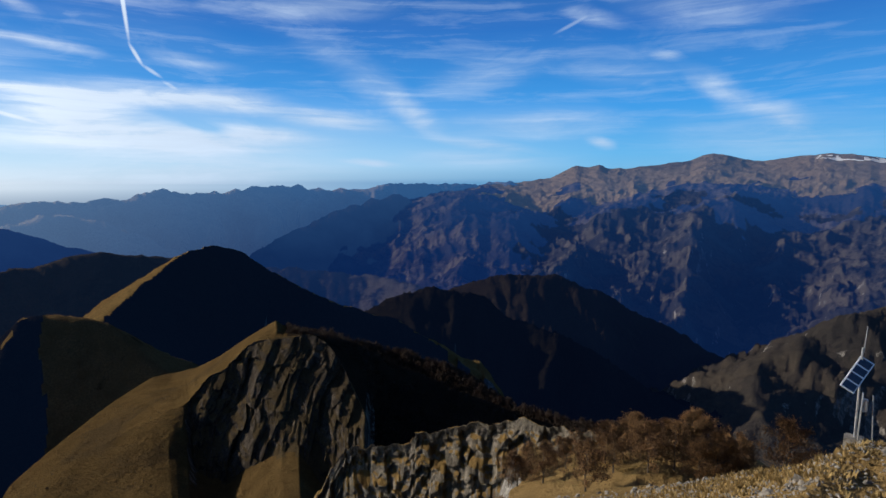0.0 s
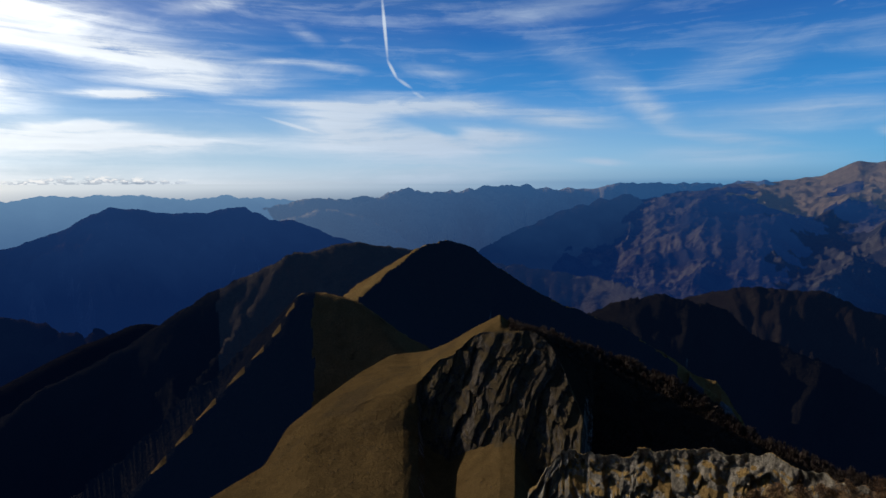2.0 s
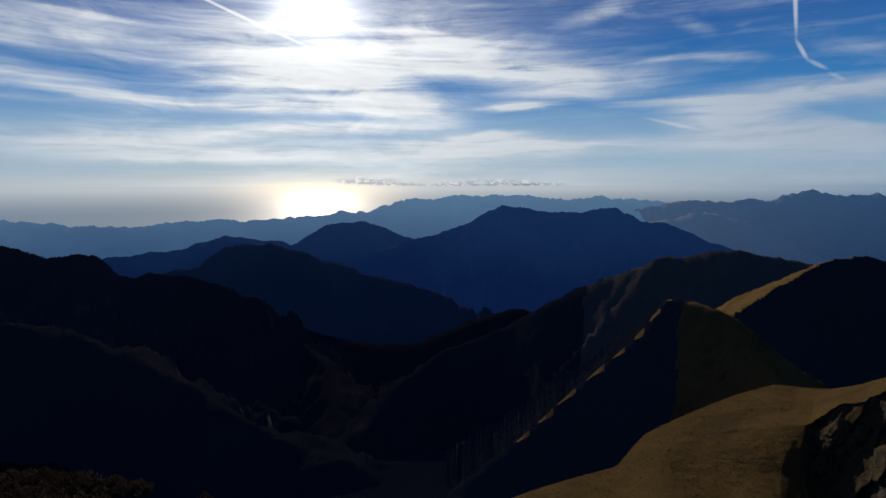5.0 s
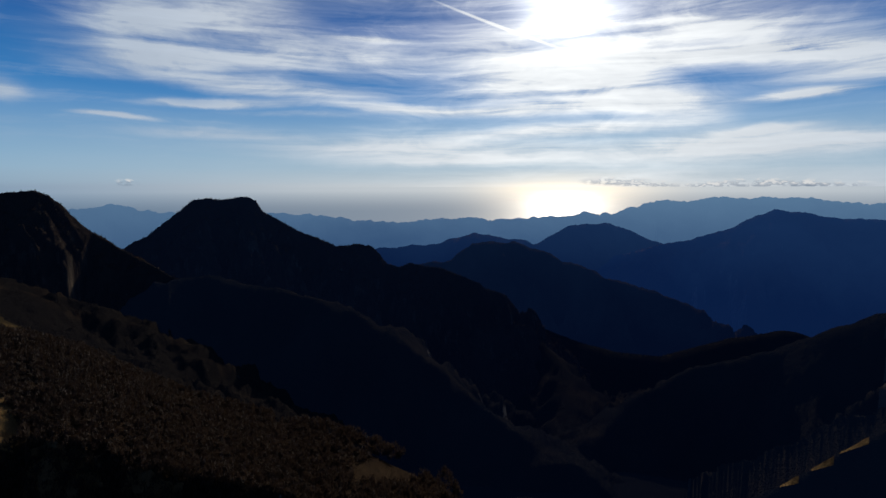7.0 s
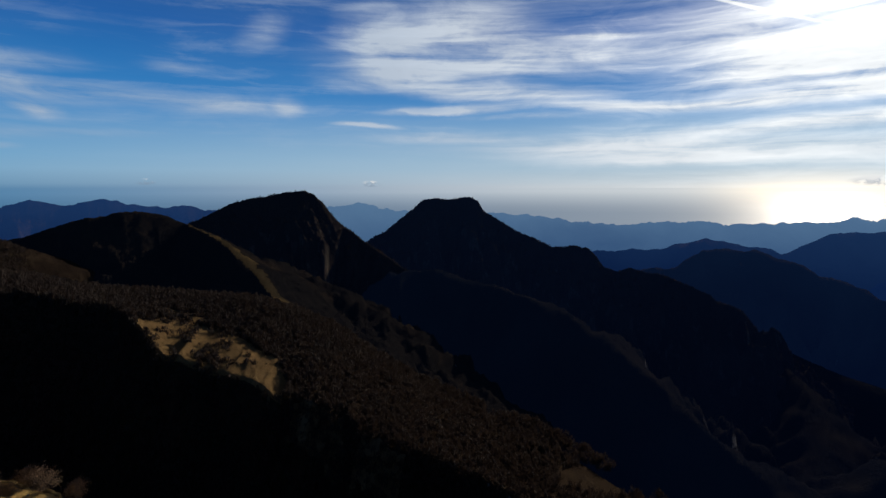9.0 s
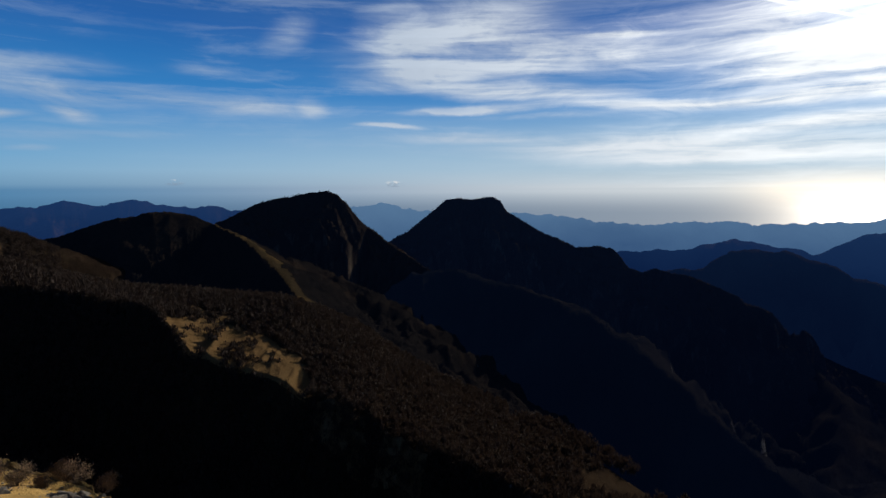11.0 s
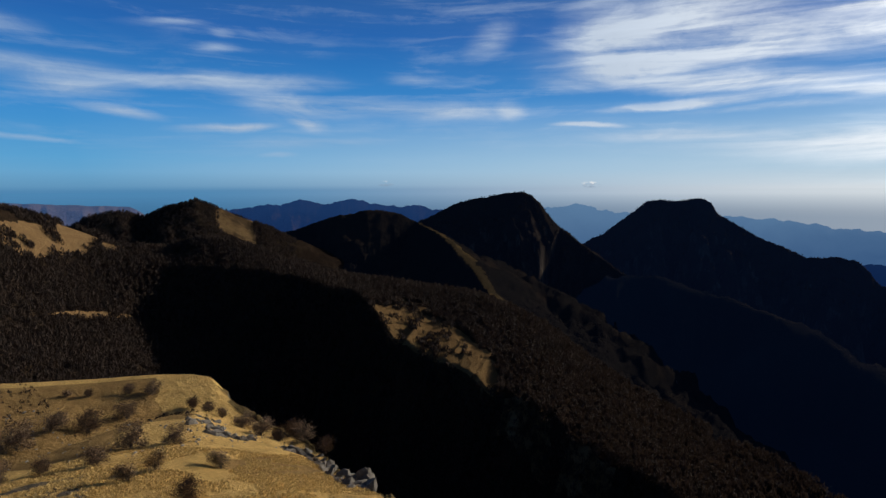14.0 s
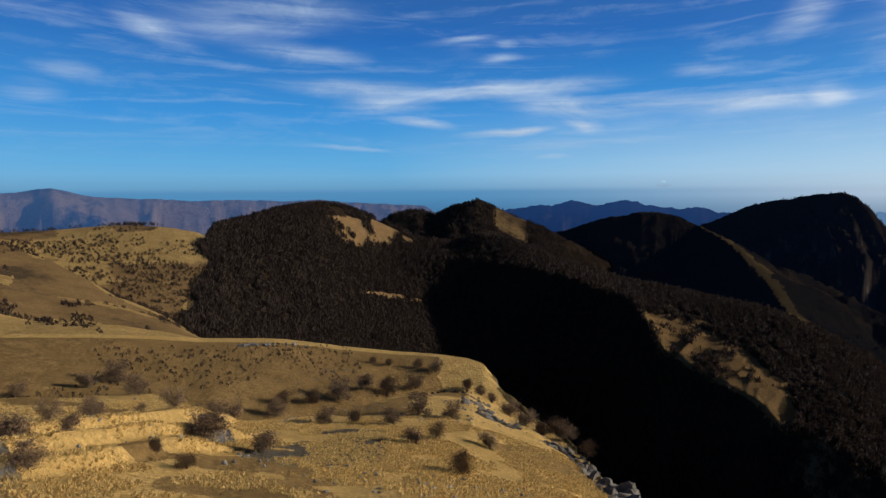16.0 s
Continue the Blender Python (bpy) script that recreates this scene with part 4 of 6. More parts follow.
# left part of the hill has shade painted in, but for the pale spine
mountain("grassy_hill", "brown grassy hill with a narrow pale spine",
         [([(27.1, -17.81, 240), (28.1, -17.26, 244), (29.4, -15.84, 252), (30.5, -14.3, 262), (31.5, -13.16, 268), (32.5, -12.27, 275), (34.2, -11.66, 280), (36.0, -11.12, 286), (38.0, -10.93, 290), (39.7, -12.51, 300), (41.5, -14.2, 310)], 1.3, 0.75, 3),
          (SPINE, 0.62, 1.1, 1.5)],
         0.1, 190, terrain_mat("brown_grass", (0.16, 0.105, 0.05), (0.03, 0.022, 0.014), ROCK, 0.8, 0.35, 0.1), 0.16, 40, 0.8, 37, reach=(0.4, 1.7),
         other=deep_shade, where=lambda X, Y, ragged: (tent(X, Y, SPINE, 0, 0, 0.1)[1] > 1.1 + 0.12 * ragged) & (polar(X, Y)[0] > 37.4 + 0.2 * ragged + 0.045 * (270 - np.hypot(X, Y))), piece=("wooded_flank", "wooded flank coloured dark for shade"))
mountain("wooded_spur", "dark wooded spur falling away behind the cliff",
         [([(-23.2, -23.51, 150.3), (-16.4, -24.09, 155.4), (-7.8, -23.02, 170.4), (-1.3, -19.79, 185.4), (4.5, -17.55, 200.4), (10.4, -16.14, 205.4), (13.4, -14.77, 200.4), (15.9, -14.51, 195.4)], 0.7, 0.8, 3)],
         0.12, 130, terrain_mat("spur_dark", DULL, WOOD, ROCK, 0.8, 0.8, 0.2), 0.25, 30, 1.5, 38, field="spur_c")
RIDGE_TOP = [(62.3, -34.05, 105), (54.2, -31.21, 115), (42.4, -27.15, 132), (39.9, -23.98, 150), (36.6, -21.95, 168), (32.1, -19.33, 198), (28.8, -17.75, 225), (27.1, -17.66, 235), (24.8, -17.4, 222), (22.7, -16.6, 205),
             (20.0, -15.04, 185), (17.3, -13.66, 168), (16.7, -14.15, 170), (13.3, -15.22, 172), (9.9, -16.19, 176), (5.1, -18.75, 178), (-1.0, -21.5, 176), (-7.1, -23.21, 170), (-13.2, -24.61, 165), (-21.7, -25.51, 150)]
CLIFF_TOP = [(62.0, -37.5, 84), (54.3, -35.64, 90), (42.3, -30.92, 108), (38.4, -25.36, 132), (34.1, -23.02, 150), (30.0, -21.67, 153), (27.5, -20.95, 152), (25.8, -20.64, 151), (25.2, -19.91, 152), (23.9, -18.66, 154), (22.3, -17.97, 155), (20.6, -16.39, 157),
             (19.0, -15.57, 157), (16.7, -15.43, 155), (14.5, -15.31, 152), (12.5, -16.16, 147), (11.1, -18.15, 141), (9.7, -21.0, 133), (8.4, -24.0, 124), (7.4, -24.9, 140), (4.0, -25.55, 136), (-4.1, -26.07, 125), (-13.2, -26.55, 120), (-21.7, -26.96, 110)]
CLIFF_FOOT = [(62.0, -40.0, 74), (54.4, -38.68, 80), (42.3, -34.0, 92), (38.7, -28.6, 112), (34.4, -26.54, 125), (30.2, -25.32, 131), (27.8, -25.0, 133), (26.2, -24.92, 137), (25.4, -26.67, 136), (24.3, -27.38, 134), (22.8, -27.86, 132), (21.1, -27.31, 130),
              (19.4, -26.73, 128), (17.2, -26.28, 125), (15.5, -26.6, 122), (14.2, -28.5, 118), (12.6, -30.2, 114), (11.0, -30.32, 111), (8.6, -30.2, 107), (7.4, -30.0, 124), (4.0, -29.91, 120), (-4.1, -29.41, 114), (-13.3, -29.05, 110), (-21.8, -28.86, 104)]


def make_ridge():
    """A grass ridge whose near face breaks into a limestone cliff: rows of ground laid from line to line."""
    az = np.linspace(-22, 62, 900)
    front = [(a, e - 14, r * 0.55) for a, e, r in CLIFF_FOOT]
    knots = [across(q, az) for q in (front, CLIFF_FOOT, CLIFF_TOP, RIDGE_TOP)]
    # round the corners of the lines, but for the broken rock
    for k, (wide, start) in enumerate(((120, -40), (60, 27.2), (60, 27.2), (16, 18.5))):
        mask = np.clip((az - start) / 2.5, 0, 1)
        w = np.hanning(wide + 2)[1:-1]
        q = []
        for line in knots[k]:
            even = np.convolve(np.pad(line, wide, "edge"), w / w.sum(), "same")[wide:-wide]
            q.append(line * (1 - mask) + even * mask)
        knots[k] = tuple(q)
    rr = np.interp(az, [-22, 10, 24, 30, 62], [45, 45, 30, 25, 25])
    knots.append((knots[3][0] + rr, knots[3][1] - rr * np.interp(az, [-22, 10, 24, 30, 62], [0.75, 0.8, 1.0, 1.25, 1.35])))
    rows, R, Z, band = (34, 150, 50, 26), [], [], []
    for k, n in enumerate(rows):
        v = np.linspace(0, 1, n, endpoint=k == 3)[None]
        R.append(knots[k][0][:, None] * (1 - v) + knots[k + 1][0][:, None] * v)
        Z.append(knots[k][1][:, None] * (1 - v) + knots[k + 1][1][:, None] * v)
        band.append(np.repeat(k + v, len(az), 0))
    R, Z, band = (np.concatenate(q, 1) for q in (R, Z, band))
    A = np.repeat(az[:, None], R.shape[1], 1)
    S = np.radians(A) * 140
    rocky = np.clip((band - 0.97) * 14, 0, 1) * np.clip((2.06 - band) * 12, 0, 1) * np.clip((26.3 - A + 0.8 * fbm(S, Z, 9, 3, 140)) * 1.5, 0, 1) * np.clip((A - 7.6) * 0.8, 0, 1)
    lean = S + 0.42 * Z
    warp_s = lean + 2.2 * fbm(S, Z, 11, 4, 141)
    big = fbm(warp_s, Z * 0.2, 11.0, 4, 142, True) - 0.35
    blocks = lattice(np.floor((warp_s + 0.7 * fbm(S, Z, 2.5, 3, 143)) / 2.6), np.floor((Z + 1.5 * fbm(S, Z, 4, 3, 144)) / 8.0), 145)
    chips = lattice(np.floor((warp_s + 0.4 * fbm(S, Z, 1.2, 3, 146)) / 1.1), np.floor((Z + 0.8 * fbm(S, Z, 2, 3, 147)) / 3.2), 148)
    relief = 4.6 * big + 1.2 * blocks + 0.5 * chips + 0.9 * fbm(S, Z * 0.5, 3.0, 4, 149)
    soft_ground = (0.5 * fbm(S * 1.0, R * 0.5, 12, 5, 150) + 0.16 * fbm(S, R, 2.5, 4, 151)) * np.clip(abs(band - 3) * 4, 0.12, 1)
    wooded = np.clip((9.0 - A) * 0.4, 0, 1) * np.clip((3 - band) * 6, 0, 1)
    R = R - rocky * relief
    Z = Z + soft_ground * (1 - rocky) + rocky * 0.8 * fbm(S, Z, 2.2, 3, 152) + wooded * 3.0 * fbm(S, R, 14, 5, 153)
    P = np.stack([-np.sin(np.radians(A)) * R, np.cos(np.radians(A)) * R, Z], -1)

    def mid(q):
        return ((q[:-1, :-1] + q[1:, 1:]) / 2).ravel()
    a, b, s = mid(A), mid(band), mid(S)
    edge = fbm(s, mid(Z), 7, 4, 154)
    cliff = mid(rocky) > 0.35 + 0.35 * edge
    # flanks turned from the sun: shade put in with a dark scrub colour
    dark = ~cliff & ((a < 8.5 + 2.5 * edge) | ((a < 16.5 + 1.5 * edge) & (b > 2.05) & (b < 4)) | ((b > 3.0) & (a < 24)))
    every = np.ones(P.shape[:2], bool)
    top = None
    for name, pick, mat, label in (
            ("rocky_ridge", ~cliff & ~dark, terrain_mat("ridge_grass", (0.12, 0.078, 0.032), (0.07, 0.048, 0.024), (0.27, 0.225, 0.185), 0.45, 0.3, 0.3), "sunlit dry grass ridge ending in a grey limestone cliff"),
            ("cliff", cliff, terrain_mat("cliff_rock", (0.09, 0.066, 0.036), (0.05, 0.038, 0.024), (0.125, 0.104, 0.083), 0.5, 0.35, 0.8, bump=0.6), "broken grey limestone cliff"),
            ("wooded_flank", dark, terrain_mat("shaded_flank_woods", (0.04, 0.03, 0.018), WOOD, ROCK, 0.6, 0.7, 0.15), "scrub flank coloured dark for its shade")):
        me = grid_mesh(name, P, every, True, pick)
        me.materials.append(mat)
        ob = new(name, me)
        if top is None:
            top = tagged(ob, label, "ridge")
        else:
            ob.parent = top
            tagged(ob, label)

    def height(X, Y):
        q_az, q = polar(X, Y)
        q_az = np.where(q_az > 180, q_az - 360, q_az)
        at = [across(p, q_az) for p in (front, CLIFF_FOOT, CLIFF_TOP, RIDGE_TOP)]
        at.append((at[3][0] + 40, at[3][1] - 40))
        z = at[0][1]
        for (r0, z0), (r1, z1) in zip(at[:-1], at[1:]):
            z = np.where(q > r0, z0 + (z1 - z0) * np.clip((q - r0) / (r1 - r0), 0, 1), z)
        return z
    FIELDS["ridge_c"] = height


make_ridge()


WOOD_TOP = [(185.4, -6.66, 285), (182.4, -5.22, 300), (181.4, -3.53, 320), (177.7, -2.47, 365), (175.0, -1.8, 390), (171.7, -1.28, 410), (169.4, -1.48, 425),
    (167.1, -2.27, 440), (164.2, -3.6, 450), (161.3, -5.11, 455), (157.7, -5.56, 455), (154.8, -4.74, 450), (151.8, -5.15, 445), (148.3, -6.59, 440),
    (146.0, -7.42, 435), (143.2, -8.49, 425), (140.4, -9.23, 415), (137.7, -9.68, 400), (131.7, -10.72, 395), (127.7, -11.31, 390), (123.6, -12.79, 380),
    (120.0, -14.61, 370), (115.2, -18.09, 350), (110.4, -20.79, 330), (104.4, -23.26, 300), (98.0, -25.18, 270), (91.0, -28.26, 235), (85.5, -30.44, 210), (80.5, -32.62, 190), (82.0, -37.0, 170)]
WOOD_HIGH = [(185.5, -8.24, 265), (182.5, -6.85, 290), (179.4, -4.92, 318), (175.1, -3.95, 350), (171.7, -3.46, 380), (163.7, -7.02, 415), (157.8, -7.21, 422),
    (151.8, -7.79, 405), (146.0, -8.86, 385), (141.5, -10.4, 362), (139.3, -10.93, 350), (138.1, -12.51, 330), (135.8, -15.57, 305), (131.9, -17.34, 292),
    (128.5, -18.81, 280), (125.6, -20.53, 268), (121.4, -21.59, 262), (116.5, -24.85, 240), (110.3, -27.06, 222), (104.2, -29.15, 205), (97.8, -32.13, 185),
    (90.7, -33.84, 170)]
WOOD_MID = [(188.1, -11.89, 185), (184.7, -11.49, 215), (180.7, -11.06, 245), (175.3, -11.19, 285), (169.7, -11.5, 325), (163.8, -11.72, 365), (160.2, -12.08, 388),
    (154.8, -12.97, 385), (148.8, -14.29, 368), (143.1, -15.42, 338), (138.6, -17.78, 308), (136.0, -21.25, 285), (132.1, -22.73, 272), (128.7, -24.62, 258),
    (122.7, -28.1, 238), (116.5, -31.7, 216), (107.1, -35.49, 190)]
WOOD_LOW = [(188.1, -12.75, 165), (184.8, -13.16, 180), (180.8, -14.14, 205), (175.5, -14.92, 235), (169.8, -15.89, 262), (163.9, -16.73, 300), (159.6, -17.68, 325),
    (154.2, -19.8, 335), (148.7, -22.87, 320), (142.8, -27.03, 280), (137.0, -31.44, 235), (134.8, -30.43, 245), (126.0, -35.09, 215), (110.2, -38.72, 170)]
WOOD_LINES = [[(a, e - 12, r * 0.6) for a, e, r in WOOD_LOW], WOOD_LOW, WOOD_MID, WOOD_HIGH, WOOD_TOP]


def open_ground(a, e, ragged):
    """Grass among the woods: two clearings, a ledge, and the strip along the spur."""
    first = ((a - 166.5) / 5.6) ** 2 + ((e + 4.0 - 0.12 * (a - 166.5)) / 1.5) ** 2
    second = ((a - 164.0) / 2.7) ** 2 + ((e + 10.85 - 0.15 * (a - 164)) / 0.3) ** 2
    third = ((a - 146.9) / 2.6) ** 2 + ((e + 6.75 - 0.42 * (a - 146.9)) / 0.35) ** 2
    return np.minimum(np.minimum(first, second), third) < 1 + ragged


def in_strip(a, band, ragged):
    return (band > 2.9 + 0.1 * ragged) & (band < np.interp(a, [124, 127, 131, 136, 138.6], [3.15, 3.4, 3.5, 3.75, 3.2]) + 0.16 * ragged) & (a < 138.3) & (a > 125.2 + ragged)


def make_woods():
    az = np.linspace(83, 186, 800)
    A, R, Z, band = lofted(az, WOOD_LINES, (24, 50, 60, 60), 2.2)
    back = np.linspace(0, 1, 14)[1:][None]
    A = np.concatenate([A, np.repeat(az[:, None], 13, 1)], 1)
    Z = np.concatenate([Z, Z[:, -1:] - 55 * back - 20 * back ** 2], 1)
    R = np.concatenate([R, R[:, -1:] + 70 * back], 1)
    band = np.concatenate([band, np.repeat(4 + back, len(az), 0)], 1)
    S = np.radians(A) * 320
    away = np.clip(np.abs(band - 4) * 2.5, 0.05, 1)
    # ribs and gullies running down the spur's shaded side
    rib = fbm(S + 0.3 * R + 6 * fbm(S, R, 30, 3, 160), R * 0.2, 26, 4, 161, True) - 0.35
    Z = Z + away * (4.5 * rib * np.clip((142 - A) / 6, 0.15, 1) + 1.6 * fbm(S, R, 22, 5, 162))
    P = placed(A, R, Z)
    a, b = in_middle(A), in_middle(band)
    e = np.degrees(np.arctan2(in_middle(Z), in_middle(R)))
    ragged = 0.9 * fbm(in_middle(S), in_middle(R), 14, 5, 163)
    strip = in_strip(a, b, ragged)
    clear = ~strip & open_ground(a, e, 1.4 * ragged)
    # sunlit ribs on the shaded side, painted as streaks of paler ground
    scree = ~strip & ~clear & (a < 127) & (a > 112) & (b > 2.2 + 0.5 * ragged) & (b < 2.98) & (fbm(in_middle(S) + 0.3 * in_middle(R), in_middle(R) * 0.25, 16, 4, 164) > 0.12)
    lay_pieces(P, (
        ("wooded_hill", ~strip & ~clear & ~scree, terrain_mat("wood_floor", (0.05, 0.034, 0.021), (0.026, 0.018, 0.013), ROCK, 0.8, 0.5, 0.1), "bare brown wooded hill and spur with grassy clearings"),
        ("grass_strip", strip, terrain_mat("strip_grass", (0.2, 0.124, 0.054), (0.1, 0.066, 0.034), ROCK, 0.5, 0.3, 0.1), "sunlit dry grass strip"),
        ("clearing", clear, terrain_mat("clearing_grass", (0.27, 0.17, 0.078), (0.1, 0.066, 0.034), ROCK, 0.5, 0.35, 0.1), "dry grass clearing"),
        ("scree", scree, terrain_mat("pale_lit_rib", (0.17, 0.12, 0.065), (0.08, 0.06, 0.036), (0.3, 0.26, 0.2), 0.5, 0.35, 0.4), "pale streaks painted for sunlit ribs")), "hill")
    FIELDS["woods"] = height_between(WOOD_LINES)


make_woods()
mountain("wooded_hill", "bare brown wooded hill with two rounded tops",
         [([(166.0, -3.45, 640), (163.6, -2.15, 640), (161.3, -1.9, 640), (159.5, -2.4, 640), (157.7, -1.45, 640), (155.1, -0.95, 640), (153.0, -1.65, 640), (150.7, -2.8, 640), (148.4, -3.7, 640), (146.1, -5.0, 640)], 0.4, 0.5, 8)],
         0.12, 150, terrain_mat("hill_wood_floor", (0.06, 0.042, 0.026), (0.026, 0.018, 0.013), ROCK, 1.0, 0.6, 0.1), 0.15, 60, 2, 43, field="hill_f",
         other=terrain_mat("hill_clearing_grass", (0.2, 0.13, 0.06), (0.07, 0.047, 0.026), ROCK, 0.7, 0.55, 0.1),
         where=lambda X, Y, ragged: (np.abs(polar(X, Y)[0] - 151.6) < 1.6 + 0.04 * ragged) & (np.abs(np.hypot(X, Y) - 618) < 26 + ragged) | (np.abs(polar(X, Y)[0] - 162.2) < 1.0 + 0.04 * ragged) & (np.abs(np.hypot(X, Y) - 625) < 18 + ragged),
         piece=("clearing", "dry grass clearing"))
PASTURE_NEAR = [(207.3, -8.86, 96), (198.2, -11.57, 95), (183.3, -14.25, 94), (179.3, -16.3, 92)]
FIRST_CREST = [(207.3, -7.7, 128), (198.1, -9.54, 118), (195.9, -10.51, 116), (192.4, -11.3, 114), (188.0, -12.12, 112), (185.2, -12.82, 110), (183.1, -13.65, 107),
    (179.3, -15.78, 102)]
FIRST_HOLLOW = [(207.3, -7.9, 142), (198.1, -9.86, 132), (192.4, -11.55, 127), (185.3, -13.3, 121), (183.1, -14.08, 117), (179.3, -16.32, 110)]
SECOND_CREST = [(207.1, -5.08, 172), (198.0, -7.13, 158), (194.3, -8.64, 152), (188.9, -10.4, 147), (186.1, -11.58, 142), (184.3, -12.84, 138), (182.8, -13.9, 133),
    (179.3, -16.06, 125)]
SECOND_HOLLOW = [(207.1, -5.16, 190), (198.0, -7.41, 176), (194.3, -8.98, 168), (188.9, -10.81, 160), (186.2, -12.05, 154), (182.9, -14.43, 143), (179.3, -16.59, 134)]
THIRD_CREST = [(206.8, -1.43, 255), (197.8, -3.93, 228), (194.5, -5.49, 212), (192.0, -7.47, 197), (190.1, -9.0, 187), (188.0, -10.15, 179), (185.7, -11.54, 171),
    (183.8, -13.16, 162), (179.3, -15.8, 150)]
BOWL = [(206.9, -2.02, 285), (197.8, -4.53, 262), (192.0, -8.06, 232), (189.3, -9.45, 220), (186.6, -10.87, 208), (184.8, -12.32, 198), (183.3, -13.54, 190),
    (179.3, -15.8, 172)]
BOWL_SIDE = [(206.9, -1.94, 315), (197.8, -3.61, 300), (191.8, -4.95, 285), (187.7, -5.72, 275), (184.5, -6.72, 262), (182.1, -8.5, 248), (179.1, -10.92, 232)]
PASTURE_TOP = [(206.9, -2.1, 342), (197.7, -3.02, 330), (194.3, -3.0, 326), (191.9, -2.86, 322), (189.8, -2.75, 319), (187.6, -2.83, 316), (185.3, -3.12, 312),
    (182.9, -3.64, 307), (181.2, -4.63, 298), (178.9, -5.94, 288)]
PASTURE_LINES = [PASTURE_NEAR, FIRST_CREST, FIRST_HOLLOW, SECOND_CREST, SECOND_HOLLOW, THIRD_CREST, BOWL, BOWL_SIDE, PASTURE_TOP]


def make_pasture():
    az = np.linspace(180.5, 214, 420)
    A, R, Z, band = lofted(az, PASTURE_LINES, (14, 14, 20, 12, 26, 16, 40, 26), 1.2)
    back = np.linspace(0, 1, 8)[1:][None]
    A = np.concatenate([A, np.repeat(az[:, None], 7, 1)], 1)
    Z = np.concatenate([Z, Z[:, -1:] - 12 * back], 1)
    R = np.concatenate([R, R[:, -1:] + 50 * back], 1)
    band = np.concatenate([band, np.repeat(8 + back, len(az), 0)], 1)
    S = np.radians(A) * 200
    Z = Z + 0.7 * fbm(S, R, 24, 5, 181) * np.clip(np.abs(band - 8) * 2, 0.2, 1)
    P = placed(A, R, Z)
    b, x, y = in_middle(band), in_middle(S), in_middle(R)
    ragged = fbm(x, y * 0.5, 16, 5, 182)
    # the rising sides below each crest are browner, setting off the crests; heath in the hollows
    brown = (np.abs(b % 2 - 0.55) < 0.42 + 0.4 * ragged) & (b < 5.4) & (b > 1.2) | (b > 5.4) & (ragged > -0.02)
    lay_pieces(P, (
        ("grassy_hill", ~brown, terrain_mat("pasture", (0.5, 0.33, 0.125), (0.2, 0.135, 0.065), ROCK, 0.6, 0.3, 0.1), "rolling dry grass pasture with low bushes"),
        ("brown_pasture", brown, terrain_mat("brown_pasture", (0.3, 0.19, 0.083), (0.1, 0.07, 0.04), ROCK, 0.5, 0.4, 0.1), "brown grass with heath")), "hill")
    FIELDS["pasture"] = height_between(PASTURE_LINES)


make_pasture()
SLOPE_TOP = [(206.0, -9.78, 84), (201.5, -10.61, 80), (198.1, -11.2, 76), (190.2, -12.41, 73), (183.3, -13.6, 71), (175.4, -14.47, 68), (169.7, -15.53, 66),
    (163.8, -16.36, 64), (159.0, -16.79, 62.5), (156.0, -17.19, 61.5), (154.5, -17.74, 60.5), (153.6, -19.12, 58), (152.4, -20.3, 56), (148.8, -22.56, 50),
    (145.9, -24.17, 44), (144.4, -25.46, 39.5), (142.4, -27.29, 34), (140.1, -28.65, 29.5), (137.4, -29.8, 25), (132.3, -31.47, 20), (125.4, -32.93, 15)]
HOLLOW = [(206.3, -15.73, 47), (198.5, -17.26, 46), (190.5, -18.67, 46), (187.4, -19.17, 46), (184.5, -20.74, 43), (182.3, -21.99, 40), (178.9, -22.51, 41),
    (172.2, -22.79, 44), (167.5, -22.53, 46), (163.9, -21.87, 50), (159.1, -20.91, 54), (156.0, -20.14, 55.5), (154.2, -20.77, 54), (151.8, -22.38, 50.5),
    (148.8, -23.71, 46), (145.9, -25.43, 40), (142.4, -28.23, 30.5), (137.5, -30.55, 22), (132.3, -32.46, 18), (125.5, -33.96, 13)]
NEAR_CREST = [(206.2, -14.75, 40), (198.3, -16.15, 39), (194.6, -16.68, 39), (190.4, -17.41, 39), (187.2, -17.92, 39), (185.4, -18.82, 37), (183.4, -20.02, 35),
    (182.2, -21.11, 34), (178.9, -21.71, 35), (172.2, -21.97, 38), (167.5, -21.54, 41), (163.9, -20.98, 44), (159.1, -20.66, 47), (156.0, -20.67, 47.5),
    (154.2, -21.67, 46), (151.8, -22.94, 44), (148.8, -24.25, 40), (145.9, -26.15, 34.5), (142.4, -28.8, 27), (137.5, -31.39, 20), (132.3, -33.23, 16.5),
    (125.5, -34.27, 12)]
NEAR_LOW = [(205.9, -19.47, 16.5), (198.2, -21.87, 17), (185.9, -25.3, 17.5), (169.9, -28.16, 19), (157.9, -28.87, 21), (151.8, -29.24, 22), (145.9, -29.79, 22),
    (142.4, -31.23, 20), (137.5, -33.84, 16), (132.4, -35.45, 13), (125.7, -35.91, 10)]
SLOPE_LINES = [[(a, -50.0, 3.2) for a, e, r in NEAR_LOW], [(a, -34.0, 8.8) for a, e, r in NEAR_LOW], NEAR_LOW, NEAR_CREST, HOLLOW, SLOPE_TOP]
